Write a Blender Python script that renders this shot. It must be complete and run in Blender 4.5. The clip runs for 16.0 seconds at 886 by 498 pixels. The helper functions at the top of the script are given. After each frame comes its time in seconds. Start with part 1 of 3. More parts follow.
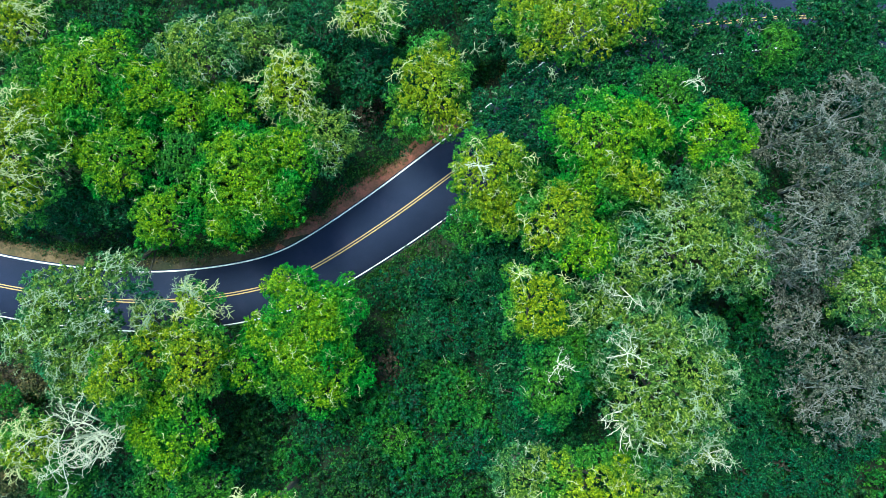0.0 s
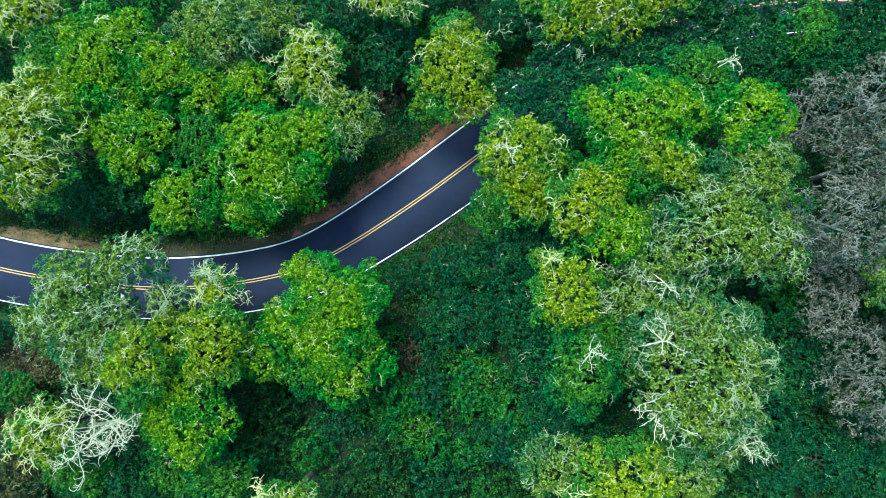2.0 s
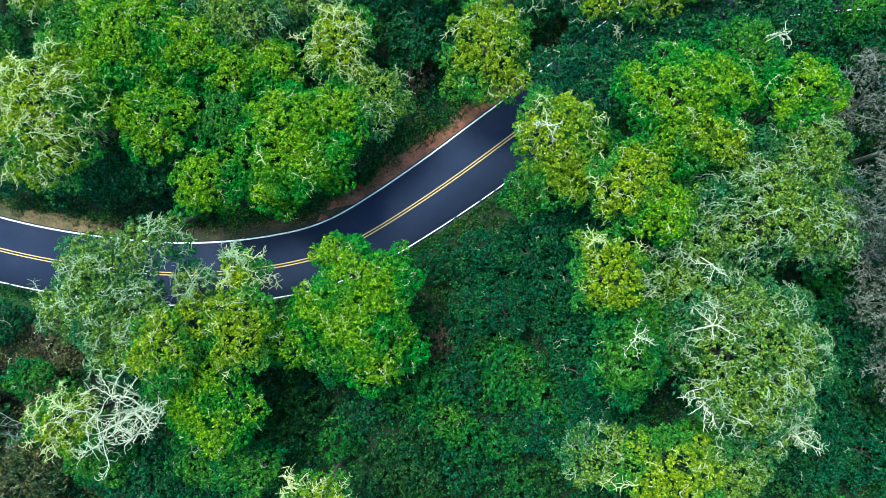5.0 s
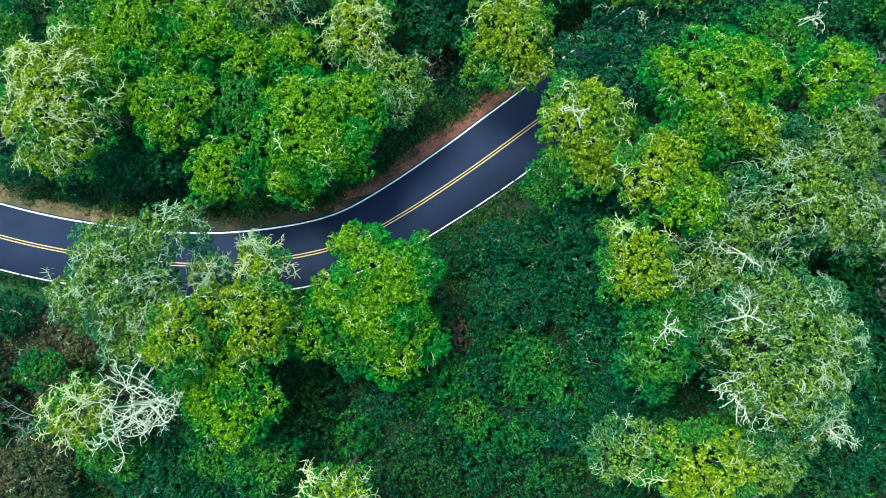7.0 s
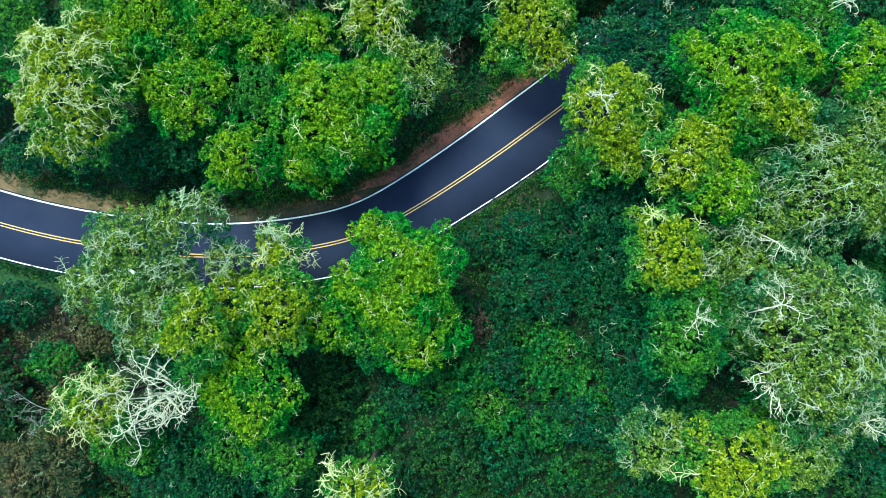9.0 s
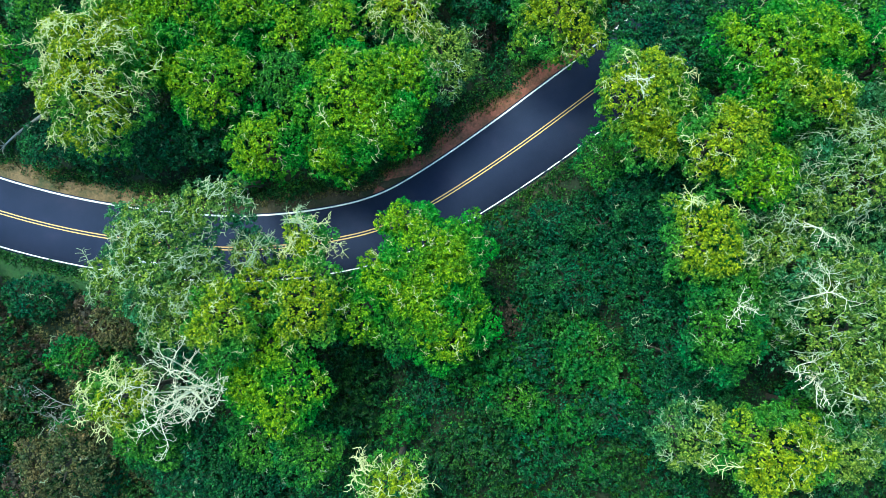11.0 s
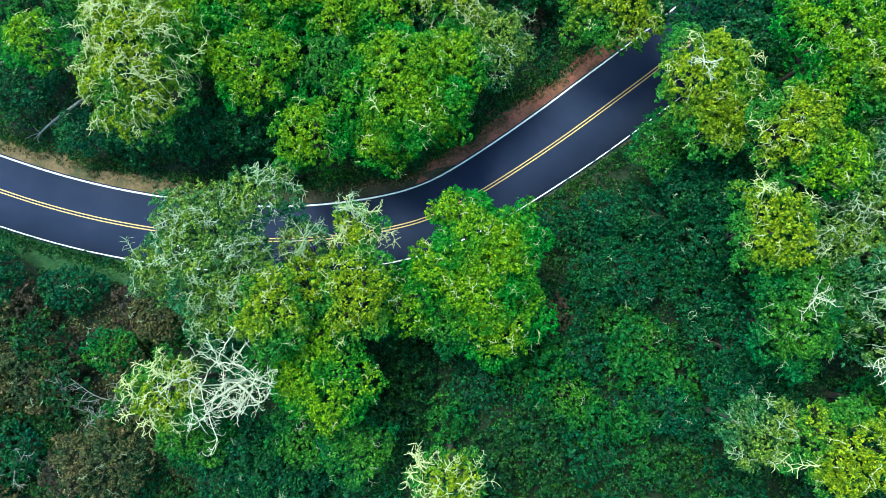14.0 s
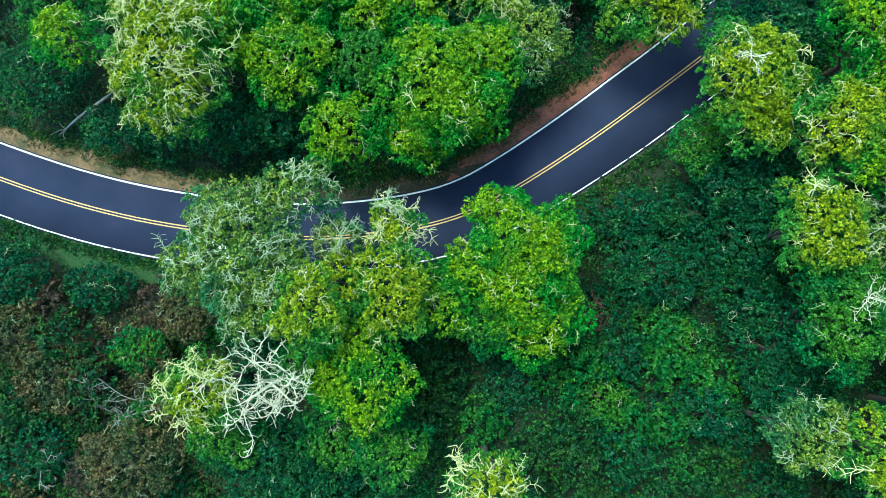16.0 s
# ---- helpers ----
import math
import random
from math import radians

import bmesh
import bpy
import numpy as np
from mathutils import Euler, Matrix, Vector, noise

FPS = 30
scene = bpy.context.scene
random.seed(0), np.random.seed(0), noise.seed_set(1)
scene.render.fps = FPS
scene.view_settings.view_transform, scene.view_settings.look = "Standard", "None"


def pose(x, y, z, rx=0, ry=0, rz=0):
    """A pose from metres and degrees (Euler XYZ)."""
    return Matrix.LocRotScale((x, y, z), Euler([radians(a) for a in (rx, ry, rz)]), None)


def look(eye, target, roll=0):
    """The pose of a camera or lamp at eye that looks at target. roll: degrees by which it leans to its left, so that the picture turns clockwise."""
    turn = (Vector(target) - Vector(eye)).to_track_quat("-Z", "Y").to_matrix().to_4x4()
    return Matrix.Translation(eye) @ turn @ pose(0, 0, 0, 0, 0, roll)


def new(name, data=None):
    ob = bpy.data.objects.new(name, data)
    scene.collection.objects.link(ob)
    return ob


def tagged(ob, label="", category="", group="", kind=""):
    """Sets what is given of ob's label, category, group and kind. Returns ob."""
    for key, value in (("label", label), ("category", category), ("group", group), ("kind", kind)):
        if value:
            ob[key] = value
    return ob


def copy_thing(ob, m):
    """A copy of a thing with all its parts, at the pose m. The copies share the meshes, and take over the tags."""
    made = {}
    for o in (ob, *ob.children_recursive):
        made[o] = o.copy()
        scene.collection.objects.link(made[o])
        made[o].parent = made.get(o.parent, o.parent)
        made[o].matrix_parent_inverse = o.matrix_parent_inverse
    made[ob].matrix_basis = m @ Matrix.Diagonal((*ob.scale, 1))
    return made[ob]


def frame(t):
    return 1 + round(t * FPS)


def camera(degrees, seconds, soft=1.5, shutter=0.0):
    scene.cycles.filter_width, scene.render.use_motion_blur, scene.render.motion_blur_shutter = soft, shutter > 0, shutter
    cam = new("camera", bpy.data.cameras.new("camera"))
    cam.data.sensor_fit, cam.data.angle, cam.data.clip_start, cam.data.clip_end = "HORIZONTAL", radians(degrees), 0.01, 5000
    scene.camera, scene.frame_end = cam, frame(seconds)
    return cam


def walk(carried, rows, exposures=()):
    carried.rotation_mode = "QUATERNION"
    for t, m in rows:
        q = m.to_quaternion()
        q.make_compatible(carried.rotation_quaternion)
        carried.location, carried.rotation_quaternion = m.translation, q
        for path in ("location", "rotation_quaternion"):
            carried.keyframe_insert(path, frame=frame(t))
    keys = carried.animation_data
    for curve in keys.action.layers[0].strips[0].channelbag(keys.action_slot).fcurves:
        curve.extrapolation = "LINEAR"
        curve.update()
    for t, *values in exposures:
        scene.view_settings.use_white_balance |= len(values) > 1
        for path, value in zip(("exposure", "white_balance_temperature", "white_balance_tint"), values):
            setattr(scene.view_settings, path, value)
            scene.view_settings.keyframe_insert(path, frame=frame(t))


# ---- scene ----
# the camera, a drone looking straight down while it drifts and sinks
EXPOSURE, KELVIN, TINT = 0.97, 5850, -14
cam = camera(70.0, 16.0, soft=0.8)
PATH = [
    (0, (0.05, 0.083, 67.024), (0.056, 0.278, 65.034), 0.1),
    (0.5, (-0.457, -0.162, 66.518), (-0.455, 0.032, 64.528), -0.9),
    (1, (-0.945, -0.398, 66.080), (-0.945, -0.206, 64.090), -1.7),
    (1.5, (-1.431, -0.652, 65.656), (-1.433, -0.459, 63.666), -2.3),
    (2, (-1.866, -0.857, 65.266), (-1.871, -0.667, 63.275), -2.9),
    (2.5, (-2.325, -1.127, 64.928), (-2.331, -0.937, 62.937), -3.2),
    (3, (-2.793, -1.309, 64.588), (-2.8, -1.12, 62.597), -3.5),
    (3.5, (-3.253, -1.485, 64.254), (-3.262, -1.297, 62.263), -4.0),
    (4, (-3.709, -1.614, 63.888), (-3.72, -1.428, 61.896), -4.7),
    (6.5, (-5.873, -2.453, 62.271), (-5.891, -2.27, 60.280), -6.8),
    (7, (-6.262, -2.632, 61.925), (-6.282, -2.448, 59.933), -7.3),
    (7.5, (-6.666, -2.801, 61.606), (-6.687, -2.618, 59.615), -7.7),
    (8, (-7.072, -3.033, 61.302), (-7.094, -2.848, 59.311), -7.9),
    (8.5, (-7.489, -3.234, 61.010), (-7.512, -3.049, 59.019), -8.5),
    (9, (-7.993, -3.42, 60.719), (-8.017, -3.234, 58.728), -8.4),
    (11.5, (-10.891, -4.257, 59.229), (-10.922, -4.069, 57.238), -10.7),
    (12, (-11.484, -4.397, 58.918), (-11.519, -4.205, 56.927), -11.5),
    (12.5, (-12.085, -4.491, 58.625), (-12.123, -4.299, 56.634), -12.3),
    (13, (-12.735, -4.574, 58.363), (-12.776, -4.382, 56.373), -13.1),
    (13.5, (-13.4, -4.685, 58.087), (-13.442, -4.492, 56.097), -13.4),
    (14, (-14.069, -4.801, 57.839), (-14.112, -4.607, 55.849), -13.6),
    (14.5, (-14.687, -4.936, 57.568), (-14.734, -4.74, 55.578), -14.3),
    (15, (-15.35, -4.957, 57.327), (-15.399, -4.759, 55.337), -14.7),
    (15.5, (-16.035, -4.953, 57.109), (-16.084, -4.755, 55.120), -14.9),
    (16, (-16.686, -4.927, 56.913), (-16.737, -4.728, 54.924), -15.3),
]
walk(cam, [(t, look(eye, target, roll)) for t, eye, target, roll in PATH],
     [(0.0, EXPOSURE, KELVIN, TINT), (16.0, EXPOSURE, KELVIN, TINT)])

# ---------------------------------------------------------------- light
SUN_ELEVATION, SUN_AZIMUTH = 62.0, 128.0  # azimuth: degrees from +x towards +y
world = bpy.data.worlds.new("sky")
scene.world = world
world.use_nodes = True
wn = world.node_tree.nodes
sky = wn.new("ShaderNodeTexSky")
sky.sky_type, sky.sun_disc = "NISHITA", False
sky.sun_elevation = radians(SUN_ELEVATION)
sky.sun_rotation = radians(90 - SUN_AZIMUTH)
world.node_tree.links.new(sky.outputs[0], wn["Background"].inputs[0])
wn["Background"].inputs[1].default_value = 0.22
sun = new("sun", bpy.data.lights.new("sun", "SUN"))
sun.data.energy, sun.data.angle, sun.data.color = 2.9, radians(22), (1.0, 0.93, 0.80)
se, sa = radians(SUN_ELEVATION), radians(SUN_AZIMUTH)
sun.matrix_world = look((60 * math.cos(se) * math.cos(sa), 60 * math.cos(se) * math.sin(sa), 60 * math.sin(se)), (0, 0, 0))


# ---------------------------------------------------------------- materials
def material(name, build, rough=0.7):
    m = bpy.data.materials.new(name)
    m.use_nodes = True
    nt = m.node_tree
    bsdf = nt.nodes["Principled BSDF"]
    bsdf.inputs["Roughness"].default_value = rough
    build(nt, bsdf)
    return m


def noise_node(nt, scale, detail=4.0, rough=0.6, kind="Object"):
    tc = nt.nodes.new("ShaderNodeTexCoord")
    n = nt.nodes.new("ShaderNodeTexNoise")
    n.inputs["Scale"].default_value, n.inputs["Detail"].default_value, n.inputs["Roughness"].default_value = scale, detail, rough
    nt.links.new(tc.outputs[kind], n.inputs["Vector"])
    return n.outputs["Fac"]


def ramp(nt, fac, stops):
    r = nt.nodes.new("ShaderNodeValToRGB")
    els = r.color_ramp.elements
    while len(els) < len(stops):
        els.new(0.5)
    for el, (p, c) in zip(els, stops):
        el.position, el.color = p, (*c, 1)
    nt.links.new(fac, r.inputs[0])
    return r.outputs[0]


def mix(nt, fac, a, b, blend="MIX"):
    m = nt.nodes.new("ShaderNodeMix")
    m.data_type, m.blend_type = "RGBA", blend
    for sock, v in ((m.inputs[0], fac), (m.inputs[6], a), (m.inputs[7], b)):
        if isinstance(v, (int, float)):
            sock.default_value = v
        elif isinstance(v, tuple):
            sock.default_value = (*v, 1)
        else:
            nt.links.new(v, sock)
    return m.outputs[2]


def bump(nt, bsdf, fac, strength, distance):
    b = nt.nodes.new("ShaderNodeBump")
    b.inputs["Strength"].default_value, b.inputs["Distance"].default_value = strength, distance
    nt.links.new(fac, b.inputs["Height"])
    nt.links.new(b.outputs[0], bsdf.inputs["Normal"])


def leaf_material(name, dark, mid, light, patch, share=0.35):
    """Leaves: each leaf takes its own tone between dark and light; noise patches take the patch colour. Sunlit crown
    tops are painted yellower and brighter, low leaves cooler.
    """
    def build(nt, bsdf):
        geo = nt.nodes.new("ShaderNodeNewGeometry")
        tone = ramp(nt, geo.outputs["Random Per Island"], [(0.0, dark), (0.45, mid), (1.0, light)])
        spray = ramp(nt, noise_node(nt, 2.3, 2.0), [(0.33, (0.74, 0.78, 0.78)), (0.50, (0.97, 0.97, 0.97)), (0.68, (1.28, 1.24, 1.2))])
        tone = mix(nt, 1.0, tone, spray, "MULTIPLY")
        crown_light = nt.nodes.new("ShaderNodeAttribute")
        crown_light.attribute_name = "crown_light"
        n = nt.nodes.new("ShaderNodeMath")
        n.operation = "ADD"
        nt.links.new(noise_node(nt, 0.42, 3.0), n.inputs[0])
        nt.links.new(crown_light.outputs["Fac"], n.inputs[1])
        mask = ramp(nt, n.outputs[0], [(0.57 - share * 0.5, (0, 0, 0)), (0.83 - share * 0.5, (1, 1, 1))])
        # sunlit leaves: the tone shifted to yellow and brightened
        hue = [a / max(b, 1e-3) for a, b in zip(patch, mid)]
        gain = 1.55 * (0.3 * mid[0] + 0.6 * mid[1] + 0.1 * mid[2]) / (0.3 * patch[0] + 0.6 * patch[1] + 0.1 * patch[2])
        sunlit = mix(nt, 1.0, tone, tuple(h * gain for h in hue), "MULTIPLY")
        col = mix(nt, mask, tone, sunlit)
        # low leaves tinted blue-green, standing in for shade on the crown's flanks
        cool_shade = ramp(nt, n.outputs[0], [(0.26, (0.60, 1.0, 1.6)), (0.46, (1.0, 1.0, 1.0))])
        col = mix(nt, 1.0, col, cool_shade, "MULTIPLY")
        nt.links.new(col, bsdf.inputs["Base Color"])
        bsdf.inputs["Specular IOR Level"].default_value = 0.25
        t = nt.nodes.new("ShaderNodeBsdfTranslucent")
        nt.links.new(col, t.inputs[0])
        add = nt.nodes.new("ShaderNodeMixShader")
        add.inputs[0].default_value = 0.42
        nt.links.new(bsdf.outputs[0], add.inputs[1])
        nt.links.new(t.outputs[0], add.inputs[2])
        nt.links.new(add.outputs[0], nt.nodes["Material Output"].inputs[0])
    return material(name, build, 0.55)


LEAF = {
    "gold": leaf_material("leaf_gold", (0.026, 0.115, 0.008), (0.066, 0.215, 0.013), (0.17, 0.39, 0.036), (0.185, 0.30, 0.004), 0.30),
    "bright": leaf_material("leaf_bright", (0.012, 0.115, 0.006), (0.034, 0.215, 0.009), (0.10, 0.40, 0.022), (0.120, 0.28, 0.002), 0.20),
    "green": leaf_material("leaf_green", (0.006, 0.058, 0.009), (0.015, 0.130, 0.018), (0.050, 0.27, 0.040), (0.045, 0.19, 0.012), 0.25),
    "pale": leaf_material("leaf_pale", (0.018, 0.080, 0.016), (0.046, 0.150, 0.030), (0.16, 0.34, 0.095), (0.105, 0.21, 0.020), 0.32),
    # dark blue-green with the understorey's shade worked into the leaf colour
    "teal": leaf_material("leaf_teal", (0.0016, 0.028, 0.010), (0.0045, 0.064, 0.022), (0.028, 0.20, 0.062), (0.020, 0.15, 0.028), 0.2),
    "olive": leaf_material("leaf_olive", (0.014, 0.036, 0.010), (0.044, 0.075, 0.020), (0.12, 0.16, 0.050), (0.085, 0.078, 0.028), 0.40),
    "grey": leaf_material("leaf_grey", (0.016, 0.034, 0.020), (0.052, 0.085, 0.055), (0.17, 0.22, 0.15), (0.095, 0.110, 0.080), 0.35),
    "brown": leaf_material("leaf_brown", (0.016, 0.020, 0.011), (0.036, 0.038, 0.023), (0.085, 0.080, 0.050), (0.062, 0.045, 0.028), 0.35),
    # green leaves darkened to look shaded under the crowns
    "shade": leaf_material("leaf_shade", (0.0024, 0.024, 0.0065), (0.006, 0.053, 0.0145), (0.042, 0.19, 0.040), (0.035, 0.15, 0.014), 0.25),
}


def bark(name, a, b, c):
    def build(nt, bsdf):
        n = noise_node(nt, 6.0, 6.0, 0.7)
        nt.links.new(ramp(nt, n, [(0.3, a), (0.5, b), (0.7, c)]), bsdf.inputs["Base Color"])
        bump(nt, bsdf, n, 0.7, 0.03)
    return material(name, build, 0.85)


BARK = bark("bark_brown", (0.025, 0.024, 0.018), (0.060, 0.056, 0.042), (0.12, 0.115, 0.09))
TWIG = {
    "gold": bark("twig_lichen_yellow", (0.34, 0.38, 0.12), (0.50, 0.54, 0.23), (0.64, 0.68, 0.38)),
    "pale": bark("twig_lichen_pale", (0.19, 0.28, 0.13), (0.31, 0.40, 0.22), (0.48, 0.56, 0.37)),
    "grey": bark("twig_grey", (0.10, 0.11, 0.09), (0.21, 0.22, 0.19), (0.42, 0.43, 0.39)),
    "dead": bark("wood_bleached", (0.44, 0.44, 0.28), (0.60, 0.60, 0.42), (0.76, 0.76, 0.58)),
}


def asphalt_build(nt, bsdf):
    big = noise_node(nt, 0.22, 5.0)
    fine = noise_node(nt, 45.0, 3.0, 0.8)
    # the sky's blue reflection is put into the base colour here
    c = ramp(nt, big, [(0.3, (0.016, 0.024, 0.051)), (0.55, (0.021, 0.029, 0.061)), (0.75, (0.030, 0.035, 0.070))])
    g = ramp(nt, fine, [(0.3, (0.75, 0.75, 0.75)), (0.7, (1.25, 1.25, 1.25))])
    nt.links.new(mix(nt, 1.0, c, g, "MULTIPLY"), bsdf.inputs["Base Color"])
    bump(nt, bsdf, fine, 0.5, 0.01)
    bsdf.inputs["Specular IOR Level"].default_value = 0.15


ASPHALT = material("asphalt", asphalt_build, 0.95)


def paint(name, a, worn):
    def build(nt, bsdf):
        n = noise_node(nt, 3.5, 8.0, 0.75)
        nt.links.new(ramp(nt, n, [(0.30, worn), (0.42, a), (1.0, a)]), bsdf.inputs["Base Color"])
    return material(name, build, 0.6)


WHITE_PAINT = paint("road_paint_white", (0.78, 0.79, 0.78), (0.40, 0.40, 0.41))
YELLOW_PAINT = paint("road_paint_yellow", (0.62, 0.40, 0.13), (0.30, 0.18, 0.06))


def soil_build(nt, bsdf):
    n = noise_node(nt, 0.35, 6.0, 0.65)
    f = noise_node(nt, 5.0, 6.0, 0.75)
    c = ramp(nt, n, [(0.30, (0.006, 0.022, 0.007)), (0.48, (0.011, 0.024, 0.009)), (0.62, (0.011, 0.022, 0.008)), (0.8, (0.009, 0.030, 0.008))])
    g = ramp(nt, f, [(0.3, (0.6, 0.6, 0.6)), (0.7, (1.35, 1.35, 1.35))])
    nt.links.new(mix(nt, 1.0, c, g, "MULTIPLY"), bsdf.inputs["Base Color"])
    bump(nt, bsdf, f, 0.8, 0.08)


SOIL = material("forest_floor", soil_build, 0.95)


def earth(name, a, c, d):
    def build(nt, bsdf):
        n = noise_node(nt, 0.5, 5.0, 0.65)
        f = noise_node(nt, 4.0, 7.0, 0.75)
        col = ramp(nt, n, [(0.34, a), (0.50, c), (0.66, d)])
        g = ramp(nt, f, [(0.3, (0.55, 0.58, 0.55)), (0.7, (1.3, 1.25, 1.2))])
        nt.links.new(mix(nt, 1.0, col, g, "MULTIPLY"), bsdf.inputs["Base Color"])
        bump(nt, bsdf, f, 0.8, 0.06)
    return material(name, build, 0.95)


VERGE = earth("bare_red_earth", (0.085, 0.060, 0.032), (0.20, 0.085, 0.055), (0.30, 0.105, 0.075))
VERGE_TAN = earth("dry_grass_earth", (0.045, 0.060, 0.022), (0.125, 0.088, 0.042), (0.20, 0.135, 0.070))

# grass and earth, with the crowns' shade put into the darker colours
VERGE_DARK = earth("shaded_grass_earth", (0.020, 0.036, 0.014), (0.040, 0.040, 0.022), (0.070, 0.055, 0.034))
VERGE_GRASS = earth("short_grass", (0.010, 0.050, 0.012), (0.018, 0.070, 0.016), (0.035, 0.075, 0.022))


# ---------------------------------------------------------------- mesh tools
def mesh_np(name, verts, faces, **values):
    """A mesh from arrays; all faces have the same number of corners. Further arrays become attributes of the points."""
    verts, faces = np.asarray(verts, np.float32), np.asarray(faces, np.int32)
    me = bpy.data.meshes.new(name)
    k = faces.shape[1]
    me.vertices.add(len(verts))
    me.vertices.foreach_set("co", verts.ravel())
    me.loops.add(faces.size)
    me.loops.foreach_set("vertex_index", faces.ravel())
    me.polygons.add(len(faces))
    me.polygons.foreach_set("loop_start", np.arange(0, faces.size, k, dtype=np.int32))
    me.update(calc_edges=True)
    me.validate()
    for key, array in values.items():
        me.attributes.new(key, "FLOAT", "POINT").data.foreach_set("value", np.asarray(array, np.float32))
    return me


def part(name, me, mat, parent=None, label=""):
    ob = new(name, me)
    if mat:
        me.materials.append(mat)
    if parent:
        ob.parent = parent
    return tagged(ob, label) if label else ob


def tube(path, radii, sides=6):
    """Verts and quads of a tapering tube along a path."""
    path, radii = np.asarray(path, float), np.asarray(radii, float)
    t = np.gradient(path, axis=0)
    t /= np.linalg.norm(t, axis=1)[:, None] + 1e-9
    ref = np.where(np.abs(t[:, 2:3]) > 0.9, [[1.0, 0, 0]], [[0, 0, 1.0]])
    u = np.cross(t, ref)
    u /= np.linalg.norm(u, axis=1)[:, None] + 1e-9
    w = np.cross(t, u)
    a = np.arange(sides) / sides * 2 * math.pi
    v = path[:, None] + radii[:, None, None] * (np.cos(a)[None, :, None] * u[:, None] + np.sin(a)[None, :, None] * w[:, None])
    i, j = np.meshgrid(np.arange(len(path) - 1), np.arange(sides), indexing="ij")
    j2 = (j + 1) % sides
    q = np.stack([i * sides + j, i * sides + j2, (i + 1) * sides + j2, (i + 1) * sides + j], -1).reshape(-1, 4)
    return v.reshape(-1, 3), q


def joined(pieces):
    vs, qs, k = [], [], 0
    for v, q in pieces:
        vs.append(v)
        qs.append(q + k)
        k += len(v)
    return np.concatenate(vs), np.concatenate(qs)


def unit(v):
    return v / (np.linalg.norm(v, axis=-1, keepdims=True) + 1e-9)


def leaves(rng, centres, outward, size, lift=0.5):
    """One broad pointed blade a leaf, about its centre, facing roughly outward and up."""
    n = len(centres)
    nor = unit(outward * 0.55 + rng.normal(0, 0.5, (n, 3)) + np.array([0, 0, lift]))
    along = unit(np.cross(nor, np.cross(unit(outward + rng.normal(0, 0.9, (n, 3))), nor)))
    side = np.cross(nor, along)
    s = size * rng.uniform(0.6, 1.4, (n, 1))
    v = np.stack([centres - along * s * 0.45 + side * s * 0.38, centres - along * s * 0.45 - side * s * 0.38, centres + along * s * 0.62 - nor * s * 0.15], 1)
    return v.reshape(-1, 3), np.arange(3 * n).reshape(-1, 3)


def foliage(rng, lobes, density, size, tuft=0.26, low=-0.1, core=0.52):
    """Small tufts of leaves over a set of lobes (centre, radii); the first lobe is the inner body of the crown, with fewer leaves."""
    centres, radii = np.array([c for c, r in lobes], float), np.array([r for c, r in lobes], float)
    cs, outs, per = [], [], 12
    for k, (c, r) in enumerate(zip(centres, radii)):
        area = 2 * math.pi * (r[0] * r[1] + (r[0] + r[1]) * 0.5 * r[2]) * 0.6
        n = max(5, int(area * density * (core if k == 0 else 1) / per))
        d = unit(rng.normal(0, 1, (n * 3, 3)))
        d = d[d[:, 2] > low][:n]
        ph = rng.uniform(0, 6.28, 4)
        wob = 1 + 0.10 * np.sin(6.2 * d[:, 0] + ph[0]) * np.cos(5.4 * d[:, 1] + ph[1]) + 0.08 * np.sin(9 * d[:, 0] + ph[2]) * np.sin(8 * d[:, 1] + ph[3])
        p = c + d * r * (wob * (1 - np.abs(rng.normal(0, 0.13, len(d)))))[:, None]
        # leave out what lies deep inside a neighbouring lobe
        inside = ((((p[:, None] - centres) / (radii * 0.72)) ** 2).sum(2) < 1)
        inside[:, k] = False
        keep = ~inside.any(1)
        p, d = p[keep], d[keep]
        n = len(p)
        cr = tuft * rng.uniform(0.6, 1.35, n)
        off = unit(rng.normal(0, 1, (n, per, 3))) * rng.uniform(0.25, 1.0, (n, per, 1)) * cr[:, None, None] * np.array([1, 1, 0.75])
        cs.append((p[:, None] + off).reshape(-1, 3))
        outs.append(unit(d[:, None] * 0.6 + unit(off)).reshape(-1, 3))
    return leaves(rng, np.concatenate(cs), np.concatenate(outs), size)


def crown_lobes(rng, ox, oy, h, rx, ry, depth):
    """An inner dome and many uneven boughs of leaf set over it, the outer ones hanging lower."""
    r = (rx + ry) / 2
    lobes = [((ox, oy, h - depth * 1.02), (rx * 0.83, ry * 0.83, depth * 0.95))]
    n = int(8 + r * r * 0.85)
    spin = rng.uniform(0, 6.28)
    for i in range(n):
        f = min(math.sqrt((i + 0.5) / n) * rng.uniform(0.88, 1.10), 1.04)
        a = spin + i * 2.39996 + rng.uniform(-0.25, 0.25)
        s = min(rng.uniform(0.62, 1.25) * (0.75 + 0.09 * r), r * 0.5)
        z = h - depth * (1 - math.sqrt(max(0.0, 1 - (0.88 * f) ** 2))) - s * 0.75 - abs(rng.normal(0, 0.34)) * (0.5 + 0.12 * r)
        lobes.append(((ox + (rx - s * 0.55) * f * math.cos(a), oy + (ry - s * 0.55) * f * math.sin(a), z), (s, s * rng.uniform(0.8, 1.2), s * rng.uniform(0.65, 0.95))))
    return lobes


def twig_path(rng, start, heading, length, steps=6, curl=0.5):
    pts, h = [np.array(start, float)], unit(np.array(heading, float))
    for _ in range(steps):
        h = unit(h + rng.normal(0, curl, 3) * np.array([1, 1, 0.6]))
        pts.append(pts[-1] + h * length / steps)
    return np.array(pts)


